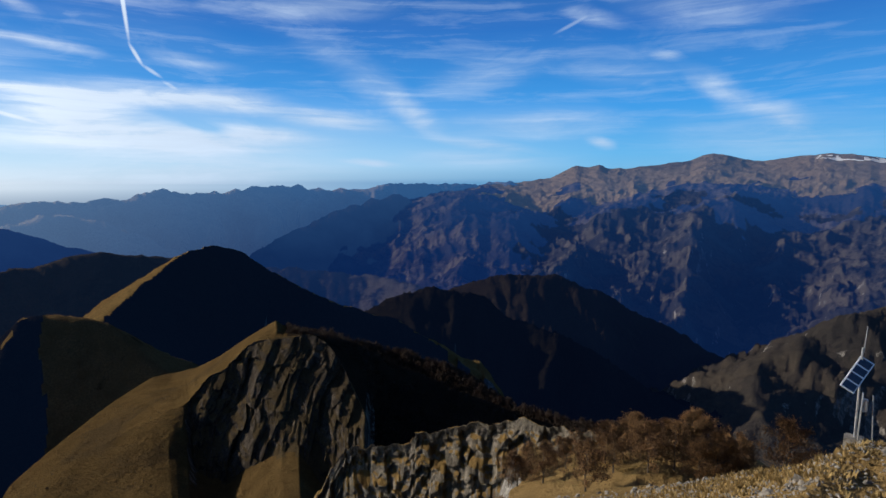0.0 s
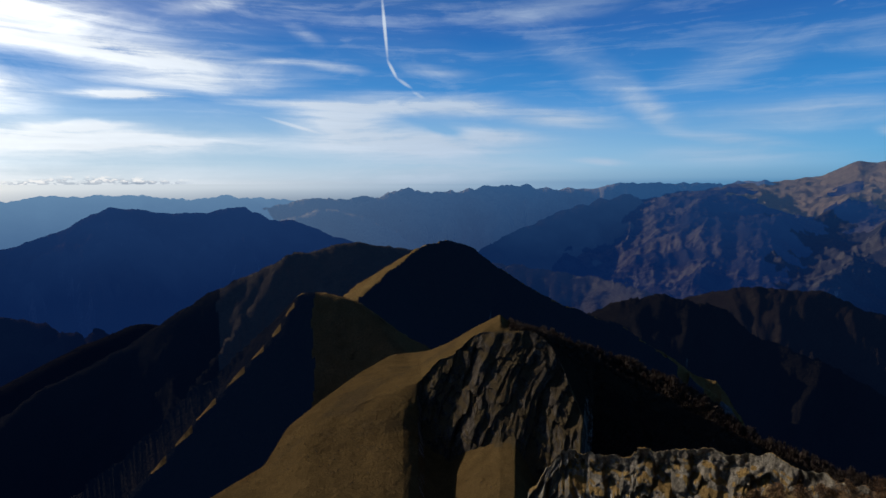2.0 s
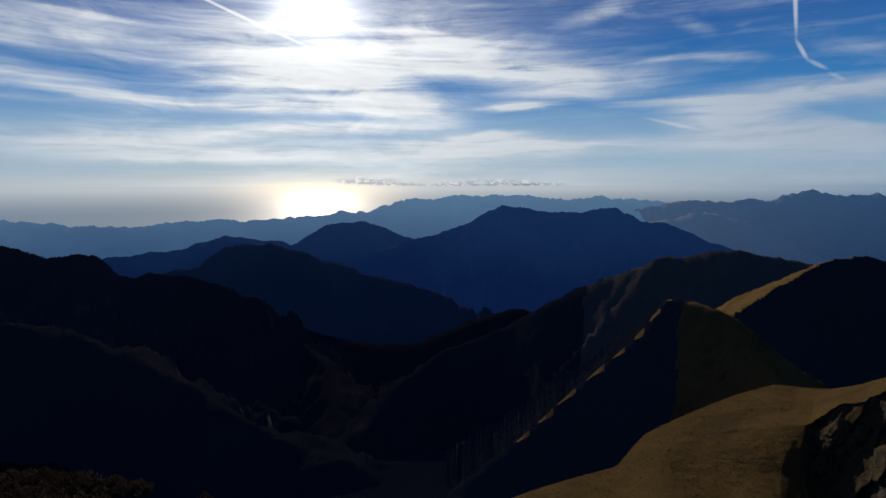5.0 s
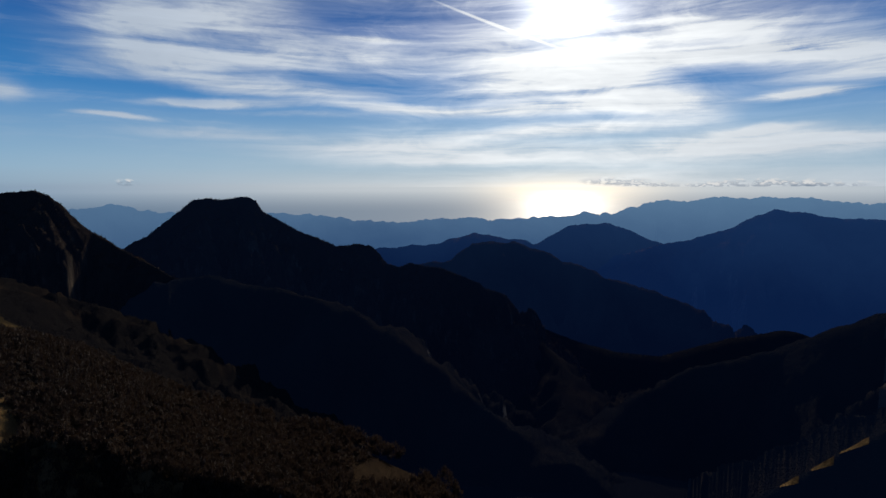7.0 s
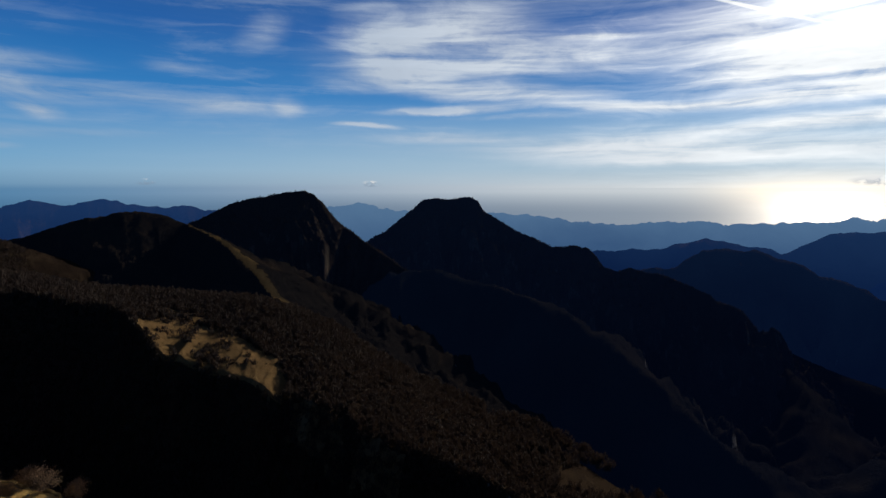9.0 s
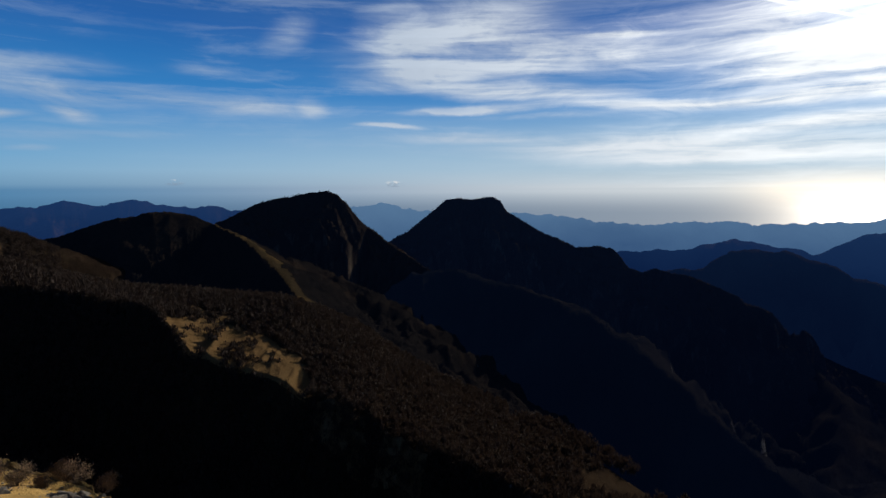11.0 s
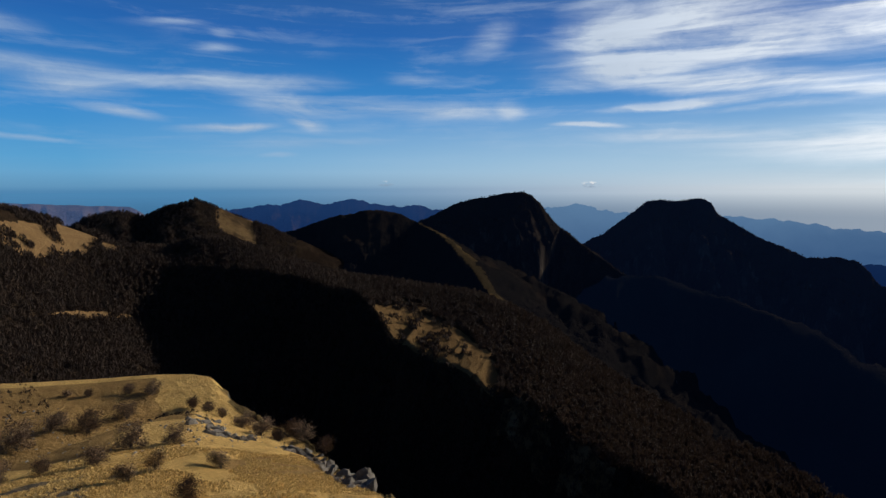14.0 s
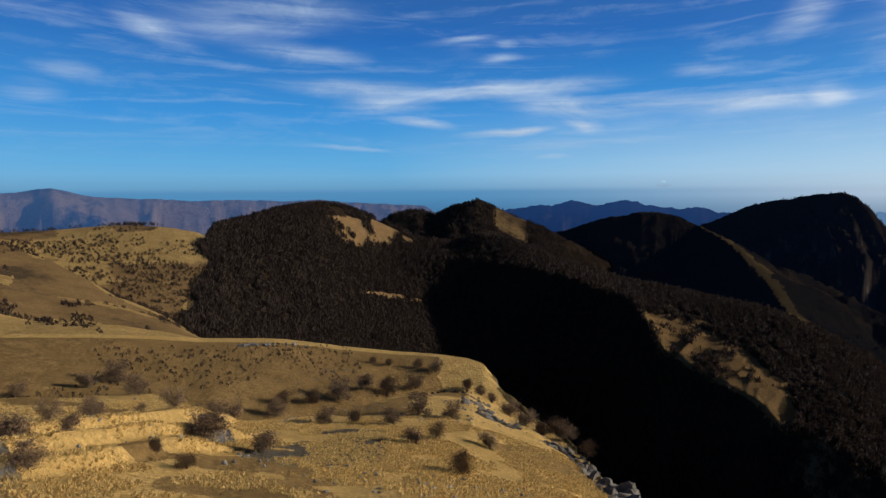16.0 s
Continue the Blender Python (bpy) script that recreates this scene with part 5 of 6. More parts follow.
# old path edges worn into the slope: (line, width, height of the step)
PATHS = [([(204, -20, 20.6), (198.3, -20, 21.8), (194.5, -20, 22.2), (190.4, -20, 23.5), (185.9, -20, 25.8), (183.5, -20, 28.2), (181.0, -20, 32.0)], 0.8, 0.7),
         ([(204, -20, 18.8), (198.3, -20, 19.5), (194.5, -20, 20.0), (190.4, -20, 21.2), (185.9, -20, 23.0), (183.5, -20, 24.2), (180.5, -20, 26.0)], 0.7, 0.6),
         ([(200, -20, 16.9), (196.1, -20, 17.5), (192.5, -20, 18.5), (188.2, -20, 20.2), (185.9, -20, 21.5), (182.5, -20, 22.6)], 0.6, 0.45)]


def slope_relief(X, Y):
    z = 0.14 * fbm(X, Y, 3.0, 4, 171) + 0.35 * fbm(X, Y, 14, 4, 172)
    for line, wide, tall in PATHS:
        _, d, side = tent(X + 0.35 * fbm(X, Y, 4, 3, 173), Y + 0.35 * fbm(X, Y, 4, 3, 174), line, 0, 0, 0.1)
        away = np.where(side > 0, d, -d)
        z = z + tall * (np.exp(-(np.maximum(away, 0) / (2.2 * wide)) ** 2) * (away > 0) + np.exp(-(np.minimum(away, 0) / (0.3 * wide)) ** 2) * (away <= 0))
    return z


def make_slope():
    az = np.linspace(126, 214, 900)
    A, R, Z, band = lofted(az, SLOPE_LINES, (12, 60, 130, 40, 70), 0.9)
    back = np.linspace(0, 1, 22)[1:][None]
    drop = np.interp(az, [126, 149, 153, 214], [26, 26, 7, 5])[:, None]
    out = np.interp(az, [126, 149, 153, 214], [9, 12, 22, 22])[:, None]
    A = np.concatenate([A, np.repeat(az[:, None], 21, 1)], 1)
    band = np.concatenate([band, np.repeat(5 + back, len(az), 0)], 1)
    Z = np.concatenate([Z, Z[:, -1:] - drop * back], 1)
    R = np.concatenate([R, R[:, -1:] + out * back ** 1.4], 1)
    P = placed(A, R, Z)
    S = np.radians(A) * 36
    rocky = np.clip((153.5 - A) / 2, 0, 1) * np.clip((band - 4.6) * 5, 0, 1)
    Z = Z + slope_relief(P[..., 0], P[..., 1]) * np.clip(np.abs(band - 5) * 3, 0.25, 1) * (1 - rocky)
    R = R + rocky * (1.1 * (fbm(S, Z * 0.4, 4.0, 4, 175, True) - 0.3) + 0.5 * lattice(np.floor(S / 0.9), np.floor(Z / 1.1), 176))
    Z = Z + rocky * 0.35 * fbm(S, R, 1.4, 4, 177)
    P = placed(A, R, Z)
    a, b, x, y = in_middle(A), in_middle(band), in_middle(P[..., 0]), in_middle(P[..., 1])
    ragged = fbm(x, y, 5, 5, 178)
    rock = (a < 153 + 2 * ragged) & (b > 4.72 + 0.25 * ragged)
    r = np.hypot(x, y)
    slab = ~rock & (r < 31) & (r > 15) & (fbm(a * 0.42, r * 0.8, 5.0, 5, 179) > 0.2) & (a > 165)
    brown = ~rock & ~slab & ((b > 3.35 + 0.35 * ragged) & (b < 4.93) & (a > 158 + 3 * ragged) | (fbm(x, y, 9, 4, 180) > 0.27))
    lay_pieces(P, (
        ("grassy_slope", ~rock & ~slab & ~brown, terrain_mat("tussock_grass", GRASS, (0.2, 0.14, 0.07), ROCK, 0.2, 0.12, 0.2), "dry golden grass slope with tussocks stones and bushes"),
        ("brown_pasture", brown, terrain_mat("brown_pasture_grass", (0.36, 0.225, 0.088), (0.16, 0.105, 0.055), ROCK, 0.3, 0.3, 0.12), "brown grass slope"),
        ("rock_slab", slab, terrain_mat("grey_slab", (0.3, 0.22, 0.11), (0.12, 0.1, 0.075), (0.27, 0.255, 0.24), 0.12, 0.5, 0.72), "grey stony ground showing through the grass"),
        ("rock_rim", rock, terrain_mat("rim_rock", (0.2, 0.14, 0.06), (0.07, 0.055, 0.035), (0.34, 0.3, 0.245), 0.2, 0.3, 0.6), "broken grey rock rim")), "slope")

    ground = height_between(SLOPE_LINES)
    FIELDS["slope"] = lambda X, Y: ground(X, Y) + slope_relief(X, Y)


make_slope()
BROW = [(-49.2, -16.37, 16.3), (-39.4, -19.51, 16.3), (-33.1, -23.82, 17.4), (-30.2, -25.03, 18.4), (-25.0, -26.87, 20.4), (-18.8, -28.40, 24.4), (-10.8, -29.84, 26.4), (-4.1, -31.33, 28.4)]
mountain("rocky_slope", "stony summit slope with dry grass and broken limestone",
         [(BROW, (-0.12, 8, -0.4), (0.12, 9, 0.9), 1)],
         0.12, 150, terrain_mat("stony_ground", (0.3, 0.2, 0.085), WOOD, (0.5, 0.47, 0.42), 0.12, 0.1, 0.8), 0.06, 8, 0.3, 49, low=8, reach=(0.2, 2.2), field="summit",
         edge=([(-9.6, -24.73, 90.4), (-8.1, -30.88, 27.4), (-6.5, -35.73, 12.4)], 2.6, 40), cap=True, under=(BROW, -90))


def make_knoll():
    """The stony top underfoot, falling away on all sides."""
    A = np.radians(np.linspace(0, 360, 121))
    R = np.concatenate([[0.001], np.linspace(0.3, 16, 60)])
    AA, RR = np.meshgrid(A, R, indexing="ij")
    X, Y = -np.sin(AA) * RR, np.cos(AA) * RR
    Z = -1.62 - 0.68 * np.maximum(RR - 0.3, 0) - 0.1 * np.abs(fbm(X, Y, 1.2, 4, 120)) * np.minimum(RR, 1)
    me = grid_mesh("summit_ground", np.stack([X, Y, Z], -1), np.ones(Z.shape, bool))
    me.materials.append(terrain_mat("summit_stones", (0.44, 0.295, 0.115), WOOD, (0.45, 0.42, 0.37), 0.12, 0.1, 0.6))
    tagged(new("summit_ground", me), "stony grass summit underfoot", "ground", kind="structure")


make_knoll()


def make_wall(line, tall, mat):
    """A broken rock face along a crest line: a standing front with ribs and ledges, and a grassy back."""
    p = world_of(line)
    n, front, back = 430, 78, 24
    t = np.linspace(0, len(p) - 1, n)
    x, y, top = (np.interp(t, np.arange(len(p)), p[:, k]) for k in range(3))
    top = top + 0.5 * fbm(t * 4, t * 0, 1.2, 5, 90) - 0.5 * np.abs(fbm(t * 4, t * 0 + 5, 2.2, 3, 91))
    r = np.hypot(x, y)
    ox, oy = -x / r, -y / r
    s = np.cumsum(np.hypot(np.gradient(x), np.gradient(y)))
    V = np.linspace(0, 1, front)
    S, VV = np.meshgrid(s, V, indexing="ij")
    H = VV * tall
    rib = 0.6 * fbm(S, H * 0.4, 4.0, 4, 92, True) + 0.5 * fbm(S, H, 1.1, 4, 93)
    ws, wh = S + 0.5 * fbm(S, H, 1.6, 4, 97), H + 0.5 * fbm(S, H, 2.0, 4, 98)
    rib = rib + 1.0 * lattice(np.floor(ws / 1.7).astype(int), np.floor(wh / 1.5).astype(int), 99) + 0.5 * lattice(np.floor(ws / 0.7).astype(int), np.floor(wh / 0.8).astype(int), 98) - 0.8
    ledge = 0.55 * (np.floor(H / 1.1 + 0.8 * fbm(S, H * 0.2, 3, 3, 94)) - 1)
    out = 0.28 * H + (rib * 0.9 + ledge * 0.45) * np.clip(VV * 6, 0, 1)
    F = np.stack([x[:, None] + ox[:, None] * out, y[:, None] + oy[:, None] * out, top[:, None] - H + 0.12 * fbm(S, H, 0.7, 3, 95)], -1)
    B = np.linspace(1, 0, back + 1)[:-1] * 14
    SB, BB = np.meshgrid(s, B, indexing="ij")
    drop = 0.55 * BB - 0.3 * fbm(SB, BB, 3, 4, 96) * np.clip(BB, 0, 1)
    G = np.stack([x[:, None] - ox[:, None] * BB, y[:, None] - oy[:, None] * BB, top[:, None] - drop], -1)
    P = np.concatenate([G, F], 1)
    me = grid_mesh("rock_wall", P, np.ones(P.shape[:2], bool), False)
    me.materials.append(mat)
    return tagged(new("rock_wall", me), "broken limestone rock wall with grass on its ledges", "rock wall")


make_wall([(-23.1, -26.50, 35.4), (-19.9, -25.31, 36.9), (-15.9, -24.45, 38.4), (-13.0, -24.17, 39.9), (-9.5, -23.66, 41.9), (-5.3, -23.88, 44.4), (-1.0, -24.51, 46.9), (3.0, -25.34, 49.4), (3.6, -26.07, 49.9), (7.6, -26.23, 52.4), (10.6, -26.25, 54.4), (12.5, -28.53, 55.4), (14.1, -30.82, 56.4)], 8.5,
          terrain_mat("wall_rock", (0.24, 0.155, 0.06), WOOD, (0.36, 0.315, 0.25), 0.25, 0.15, 0.42))


# ---- vegetation and stones ----
BARK = plain_mat("bark", (0.035, 0.026, 0.02), (0.1, 0.075, 0.055), 0.2)
NEEDLES = plain_mat("dry_needles", (0.05, 0.026, 0.01), (0.2, 0.105, 0.034), 0.6, 0.9, 0, 0, 0.6)
TWIGS = plain_mat("bare_twigs", (0.08, 0.05, 0.027), (0.22, 0.138, 0.07), 0.6, 0.9, 0, 0, 0.6)
FOREST = plain_mat("bare_forest", (0.02, 0.0127, 0.0088), (0.046, 0.0286, 0.0184), 9.0, 0.95, 0, 0, 0.25, 0.3)
STONE = plain_mat("limestone", (0.09, 0.08, 0.066), (0.3, 0.275, 0.235), 0.3)
TUFT = plain_mat("dry_tussock", (0.4, 0.27, 0.095), (0.74, 0.52, 0.19), 0.5, 0.9, 0, 0, 0.7, 0.3)


def mesh_of(name, verts, faces, mat):
    me = bpy.data.meshes.new(name)
    me.from_pydata([tuple(v) for v in verts], [], faces)
    me.materials.append(mat)
    me.update()
    return me


def part(name, me, parent, label=""):
    ob = new(name, me)
    ob.parent = parent
    return tagged(ob, label)


def tube(verts, faces, a, b, ra, rb, sides=5):
    a, b = Vector(a), Vector(b)
    d = (b - a).normalized()
    u = d.orthogonal().normalized()
    v = d.cross(u)
    i0 = len(verts)
    for c, r in ((a, ra), (b, rb)):
        for k in range(sides):
            t = 2 * math.pi * k / sides
            verts.append(c + (u * math.cos(t) + v * math.sin(t)) * r)
    for k in range(sides):
        j = (k + 1) % sides
        faces.append((i0 + k, i0 + j, i0 + sides + j, i0 + sides + k))


def leaf_at(verts, faces, c, size, rnd):
    """A tuft of two crossed slivers."""
    for _ in range(2):
        d = Vector((rnd.uniform(-1, 1), rnd.uniform(-1, 1), rnd.uniform(-0.3, 1))).normalized()
        u = d.orthogonal().normalized() * size * 0.2
        i = len(verts)
        verts.extend((c - u, c + u, c + d * size))
        faces.append((i, i + 1, i + 2))


def make_tree(name, label, height, seed, crown_mat, stems=1, leaves=700, wide=0.28, cat="tree", bare=0.25):
    """A small mountain tree or shrub: tapered stems, limbs, and a thin crown of many twig tufts."""
    rnd = random.Random(seed)
    root = tagged(new(name), label, cat)
    tv, tf, cv, cf = [], [], [], []
    tips = []
    for s in range(stems):
        lean = Vector((rnd.uniform(-1, 1), rnd.uniform(-1, 1), 0)) * (0.12 if stems == 1 else 0.55)
        p, r = Vector((0, 0, -0.15)), height * (0.022 if stems == 1 else 0.012)
        n = 6
        hs = height * (1 if stems == 1 else rnd.uniform(0.4, 0.8))
        for k in range(n):
            q = Vector((0, 0, hs * (k + 1) / n)) + lean * hs * ((k + 1) / n) ** 1.3 + Vector((rnd.uniform(-1, 1), rnd.uniform(-1, 1), 0)) * height * 0.02
            r2 = r * 0.8
            tube(tv, tf, p, q, r, r2)
            if (k + 1) / n > bare:
                for _ in range(5 if stems == 1 else 3):
                    a = rnd.uniform(0, 6.283)
                    out = height * wide * (0.35 + 0.8 * math.sin(math.pi * min(1, 0.25 + 0.75 * (k + 1) / n))) * rnd.uniform(0.5, 1.1)
                    e = p.lerp(q, rnd.random())
                    g = e + Vector((math.cos(a) * out, math.sin(a) * out, out * rnd.uniform(0.1, 0.7)))
                    tube(tv, tf, e, g, r2 * 0.45, r2 * 0.12, 3)
                    tips.append((e, g))
            p, r = q, r2
        tips.append((p - Vector((0, 0, hs * 0.15)), p))
    lumps = [(Vector((rnd.uniform(-0.32, 0.32), rnd.uniform(-0.32, 0.32), rnd.uniform(0.2, 0.75))) * height, rnd.uniform(0.14, 0.28) * height) for _ in range(9)]
    for _ in range(leaves):
        if stems > 1:
            lc, lr = rnd.choice(lumps)
            c = lc + Vector((rnd.gauss(0, 1), rnd.gauss(0, 1), rnd.gauss(0, 0.8))) * lr * 0.62
            c.z = abs(c.z)
            leaf_at(cv, cf, c, height * rnd.uniform(0.03, 0.075), rnd)
            continue
        e, g = rnd.choice(tips)
        c = e.lerp(g, rnd.uniform(0.25, 1.1)) + Vector((rnd.gauss(0, 1), rnd.gauss(0, 1), rnd.gauss(0, 1))) * height * 0.04
        leaf_at(cv, cf, c, height * rnd.uniform(0.018, 0.04), rnd)
    part("trunk", mesh_of("trunk", tv, tf, BARK), root)
    part("crown", mesh_of("crown", cv, cf, crown_mat), root)
    return root


def rock_mesh(seed, rough=0.35, subdiv=2, mat=STONE):
    rnd = random.Random(seed)
    bm = bmesh.new()
    bmesh.ops.create_icosphere(bm, subdivisions=subdiv, radius=1)
    cuts = [(Vector((rnd.uniform(-1, 1), rnd.uniform(-1, 1), rnd.uniform(-1, 1))).normalized(), rnd.uniform(0.42, 0.75)) for _ in range(13)]
    for v in bm.verts:
        for n, d in cuts:
            k = v.co.dot(n) - d
            if k > 0:
                v.co -= n * k
        v.co *= 1 + 0.08 * noise.noise(v.co * 2.3 + Vector((seed, 0, 0)))
    me = bpy.data.meshes.new("rock")
    bm.to_mesh(me)
    bm.free()
    me.materials.append(mat)
    return me


ROCKS = [rock_mesh(k) for k in range(6)]
OUTCROP = [rock_mesh(20 + k, mat=plain_mat("weathered_limestone", (0.05, 0.043, 0.034), (0.2, 0.17, 0.13), 0.25)) for k in range(6)]


def spot(az, r, field):
    a = radians(az)
    x, y = -math.sin(a) * r, math.cos(a) * r
    return x, y, float(FIELDS[field](np.array([[x]]), np.array([[y]]))[0, 0])


# forest cover: far too many trees to count
def forest(name, label, field, az, r, count, tall, seed, keep=None):
    rng = np.random.default_rng(seed)
    a = np.radians(rng.uniform(az[0], az[1], count * 3))
    rr = np.sqrt(rng.uniform(r[0] ** 2, r[1] ** 2, count * 3))
    X, Y = -np.sin(a) * rr, np.cos(a) * rr
    if keep is not None:
        ok = keep(np.degrees(a), rr, X, Y)
        X, Y = X[ok], Y[ok]
    X, Y = X[:count], Y[:count]
    Z = FIELDS[field](X[None], Y[None])[0]
    Z -= 0.25 * tall
    n, blades = len(X), 24
    H = tall * rng.uniform(0.6, 1.15, n)
    c = np.stack([X, Y, Z], 1)[:, None, :]
    up = rng.uniform(0.15, 1.0, (n, blades))
    wide = 0.21 * np.sin(np.pi * np.clip(up, 0, 1) ** 0.8) + 0.05
    th = rng.uniform(0, 6.283, (n, blades))
    off = np.stack([np.cos(th) * wide, np.sin(th) * wide, up * 0.72], -1) * H[:, None, None]
    base = c + off
    d = rng.normal(0, 1, (n, blades, 3)) * [0.36, 0.36, 0.3] + [0, 0, 1.2]
    d /= np.linalg.norm(d, axis=2, keepdims=True)
    u = np.cross(d, rng.normal(0, 1, (n, blades, 3)))
    u /= np.linalg.norm(u, axis=2, keepdims=True)
    L = (H * 0.3)[:, None, None]
    tri = np.stack([base - u * L * 0.17, base + u * L * 0.17, base + d * L], 2).reshape(-1, 3)
    # trunks
    k = (H * 0.03)[:, None]
    foot = np.stack([X, Y, Z - 0.3], 1)
    trunk = np.stack([foot - np.array([1, 0, 0]) * k, foot + np.array([1, 0, 0]) * k, foot + np.stack([X * 0, X * 0, H * 0.9], 1)], 1).reshape(-1, 3)
    v = np.concatenate([tri, trunk])
    me = bpy.data.meshes.new(name)
    me.vertices.add(len(v))
    me.vertices.foreach_set("co", v.astype(np.float32).ravel())
    f = len(v) // 3
    me.loops.add(len(v))
    me.loops.foreach_set("vertex_index", np.arange(len(v), dtype=np.int32))
    me.polygons.add(f)
    me.polygons.foreach_set("loop_start", np.arange(0, len(v), 3, dtype=np.int32))
    me.polygons.foreach_set("loop_total", np.full(f, 3, np.int32))
    me.update(calc_edges=True)
    me.materials.append(FOREST)
    return tagged(new(name, me), label, "forest", kind="stuff")


def woods_cover(a, r, X, Y):
    at = [across(p, a) for p in WOOD_LINES]
    band = np.zeros(a.shape)
    for k, ((r0, z0), (r1, z1)) in enumerate(zip(at[:-1], at[1:])):
        band = np.where(r > r0, k + np.clip((r - r0) / (r1 - r0), 0, 1), band)
    e = np.degrees(np.arctan2(FIELDS["woods"](X, Y), r))
    ragged = 0.9 * fbm(np.radians(a) * 320, r, 14, 5, 163)
    grass = in_strip(a, band, ragged) | open_ground(a, e, 1.4 * ragged)
    return (r < at[-1][0] + 18) & (r > at[1][0] * 0.9) & (~grass | (fbm(X, Y, 9, 4, 82) > 0.16)) & (fbm(X, Y, 60, 4, 77) > -0.5)


forest("forest", "bare brown beech forest covering the hillsides", "woods", (84, 185), (150, 300), 10500, 5.2, 5, woods_cover)
forest("forest", "bare brown beech forest covering the hillsides", "woods", (104, 184), (300, 475), 21000, 5.6, 6, woods_cover)
forest("forest", "bare brown trees over a rounded hill", "hill_f", (146, 167), (560, 660), 4500, 4.5, 18,
       lambda a, r, X, Y: ~((np.abs(a - 151.6) < 1.6) & (np.abs(r - 618) < 26)))
forest("forest", "dark shrubs along the top of the cliff", "ridge_c", (-4, 16.3), (158, 182), 1800, 2.0, 12)
# dense scrub added to deepen the dark of the cliff's shaded side
forest("scrub", "dark scrub on the shaded side of the cliff", "ridge_c", (-8, 8), (118, 176), 6000, 1.9, 15)
forest("forest", "dark trees along a shaded ridge", "spur_c", (-22, 13), (150, 208), 3500, 3.5, 7)
forest("forest", "dark trees along a peak's skyline", "peak_one", (108, 134), (840, 960), 3400, 3.2, 8)
forest("forest", "dark trees along a twin peak", "peak_two", (84, 120), (1120, 1260), 3400, 3.4, 9)

forest("scrub", "dark low scrub scattered over the pasture", "pasture", (181, 207), (100, 335), 2600, 1.9, 13,
       lambda a, r, X, Y: (fbm(np.radians(a) * 200, r, 26, 4, 83) > 0.1) & (r > 205) | (fbm(np.radians(a) * 200, r, 14, 4, 85) > 0.3))
forest("forest", "bare brown trees at the pasture's edge", "pasture", (180.5, 188), (150, 318), 1500, 4.2, 14,
       lambda a, r, X, Y: a < np.interp(r, [160, 200, 250, 310], [183.6, 184.6, 182.8, 181.8]) + 1.6 * fbm(X, Y, 22, 4, 84))
forest("heath", "low dark heath clumps in dry grass", "slope", (155, 205), (46, 66), 500, 0.5, 16,
       lambda a, r, X, Y: fbm(X, Y, 9, 4, 86) > 0.1)
forest("heath", "low dark heath clumps on the sunlit ridge", "ridge_c", (18, 50), (80, 200), 700, 0.6, 17,
       lambda a, r, X, Y: fbm(X, Y, 25, 4, 87) > 0.0)

# trees and shrubs
larch = [make_tree("larch_tree", "small larch tree with dry orange-brown needles", 2.05, 11 + k, NEEDLES, 1, 5200, 0.44) for k in range(3)]
shrub = [make_tree("bush", "bare brown bush in dry grass", 1.35, 31 + k, TWIGS, 11, 2300, 0.4, "bush", 0.0) for k in range(3)]
rnd = random.Random(3)


def plant(models, placed, group):
    """Sets copies of the models at (azimuth, distance, field, height factor); the first of each takes a place itself."""
    for k, (az, r, field, size) in enumerate(placed):
        x, y, z = spot(az, r, field)
        base = models[k % len(models)]
        m = Matrix.LocRotScale((x, y, z), Euler((0, 0, rnd.uniform(0, 6.28))), (size, size, size))
        if k < len(models):
            base.matrix_basis = m
            tagged(base, group=group)
        else:
            made = copy_thing(base, m)
            made.matrix_basis = m
            tagged(made, group=group)


LARCHES = [(-4.1, -30.38, 30.4), (-5.9, -30.32, 31.4), (-8.1, -30.19, 30.4), (-10.8, -29.97, 28.4), (-15.2, -29.94, 24.4), (-17.2, -29.28, 29.4), (-18.9, -29.05, 30.4), (-20.5, -28.80, 30.4), (-21.9, -28.57, 29.4), (-23.2, -28.34, 30.4), (-24.5, -27.63, 29.4), (-25.9, -27.74, 25.4), (-27.4, -26.97, 25.4), (-28.8, -26.67, 26.4), (-32.9, -24.25, 22.4), (-13.2, -29.77, 30.4), (-16.7, -29.38, 31.4), (-21.3, -28.38, 26.4), (-28.1, -26.40, 28.4), (-29.5, -26.07, 27.4), (-1.0, -30.22, 32.4), (-2.5, -30.32, 30.4), (-7.2, -30.18, 33.4), (-9.6, -29.91, 32.4), (-12.3, -29.77, 31.4), (-14.4, -29.47, 32.4), (-19.7, -28.67, 32.4), (-22.7, -28.08, 32.4), (-25.2, -27.41, 31.4), (-26.7, -27.00, 30.4), (-23.7, -28.03, 27.4), (-18.0, -29.04, 27.4)]
plant(larch, [(a, r, "summit", rnd.uniform(0.8, 1.2)) for a, e, r in LARCHES], "larches below the summit")
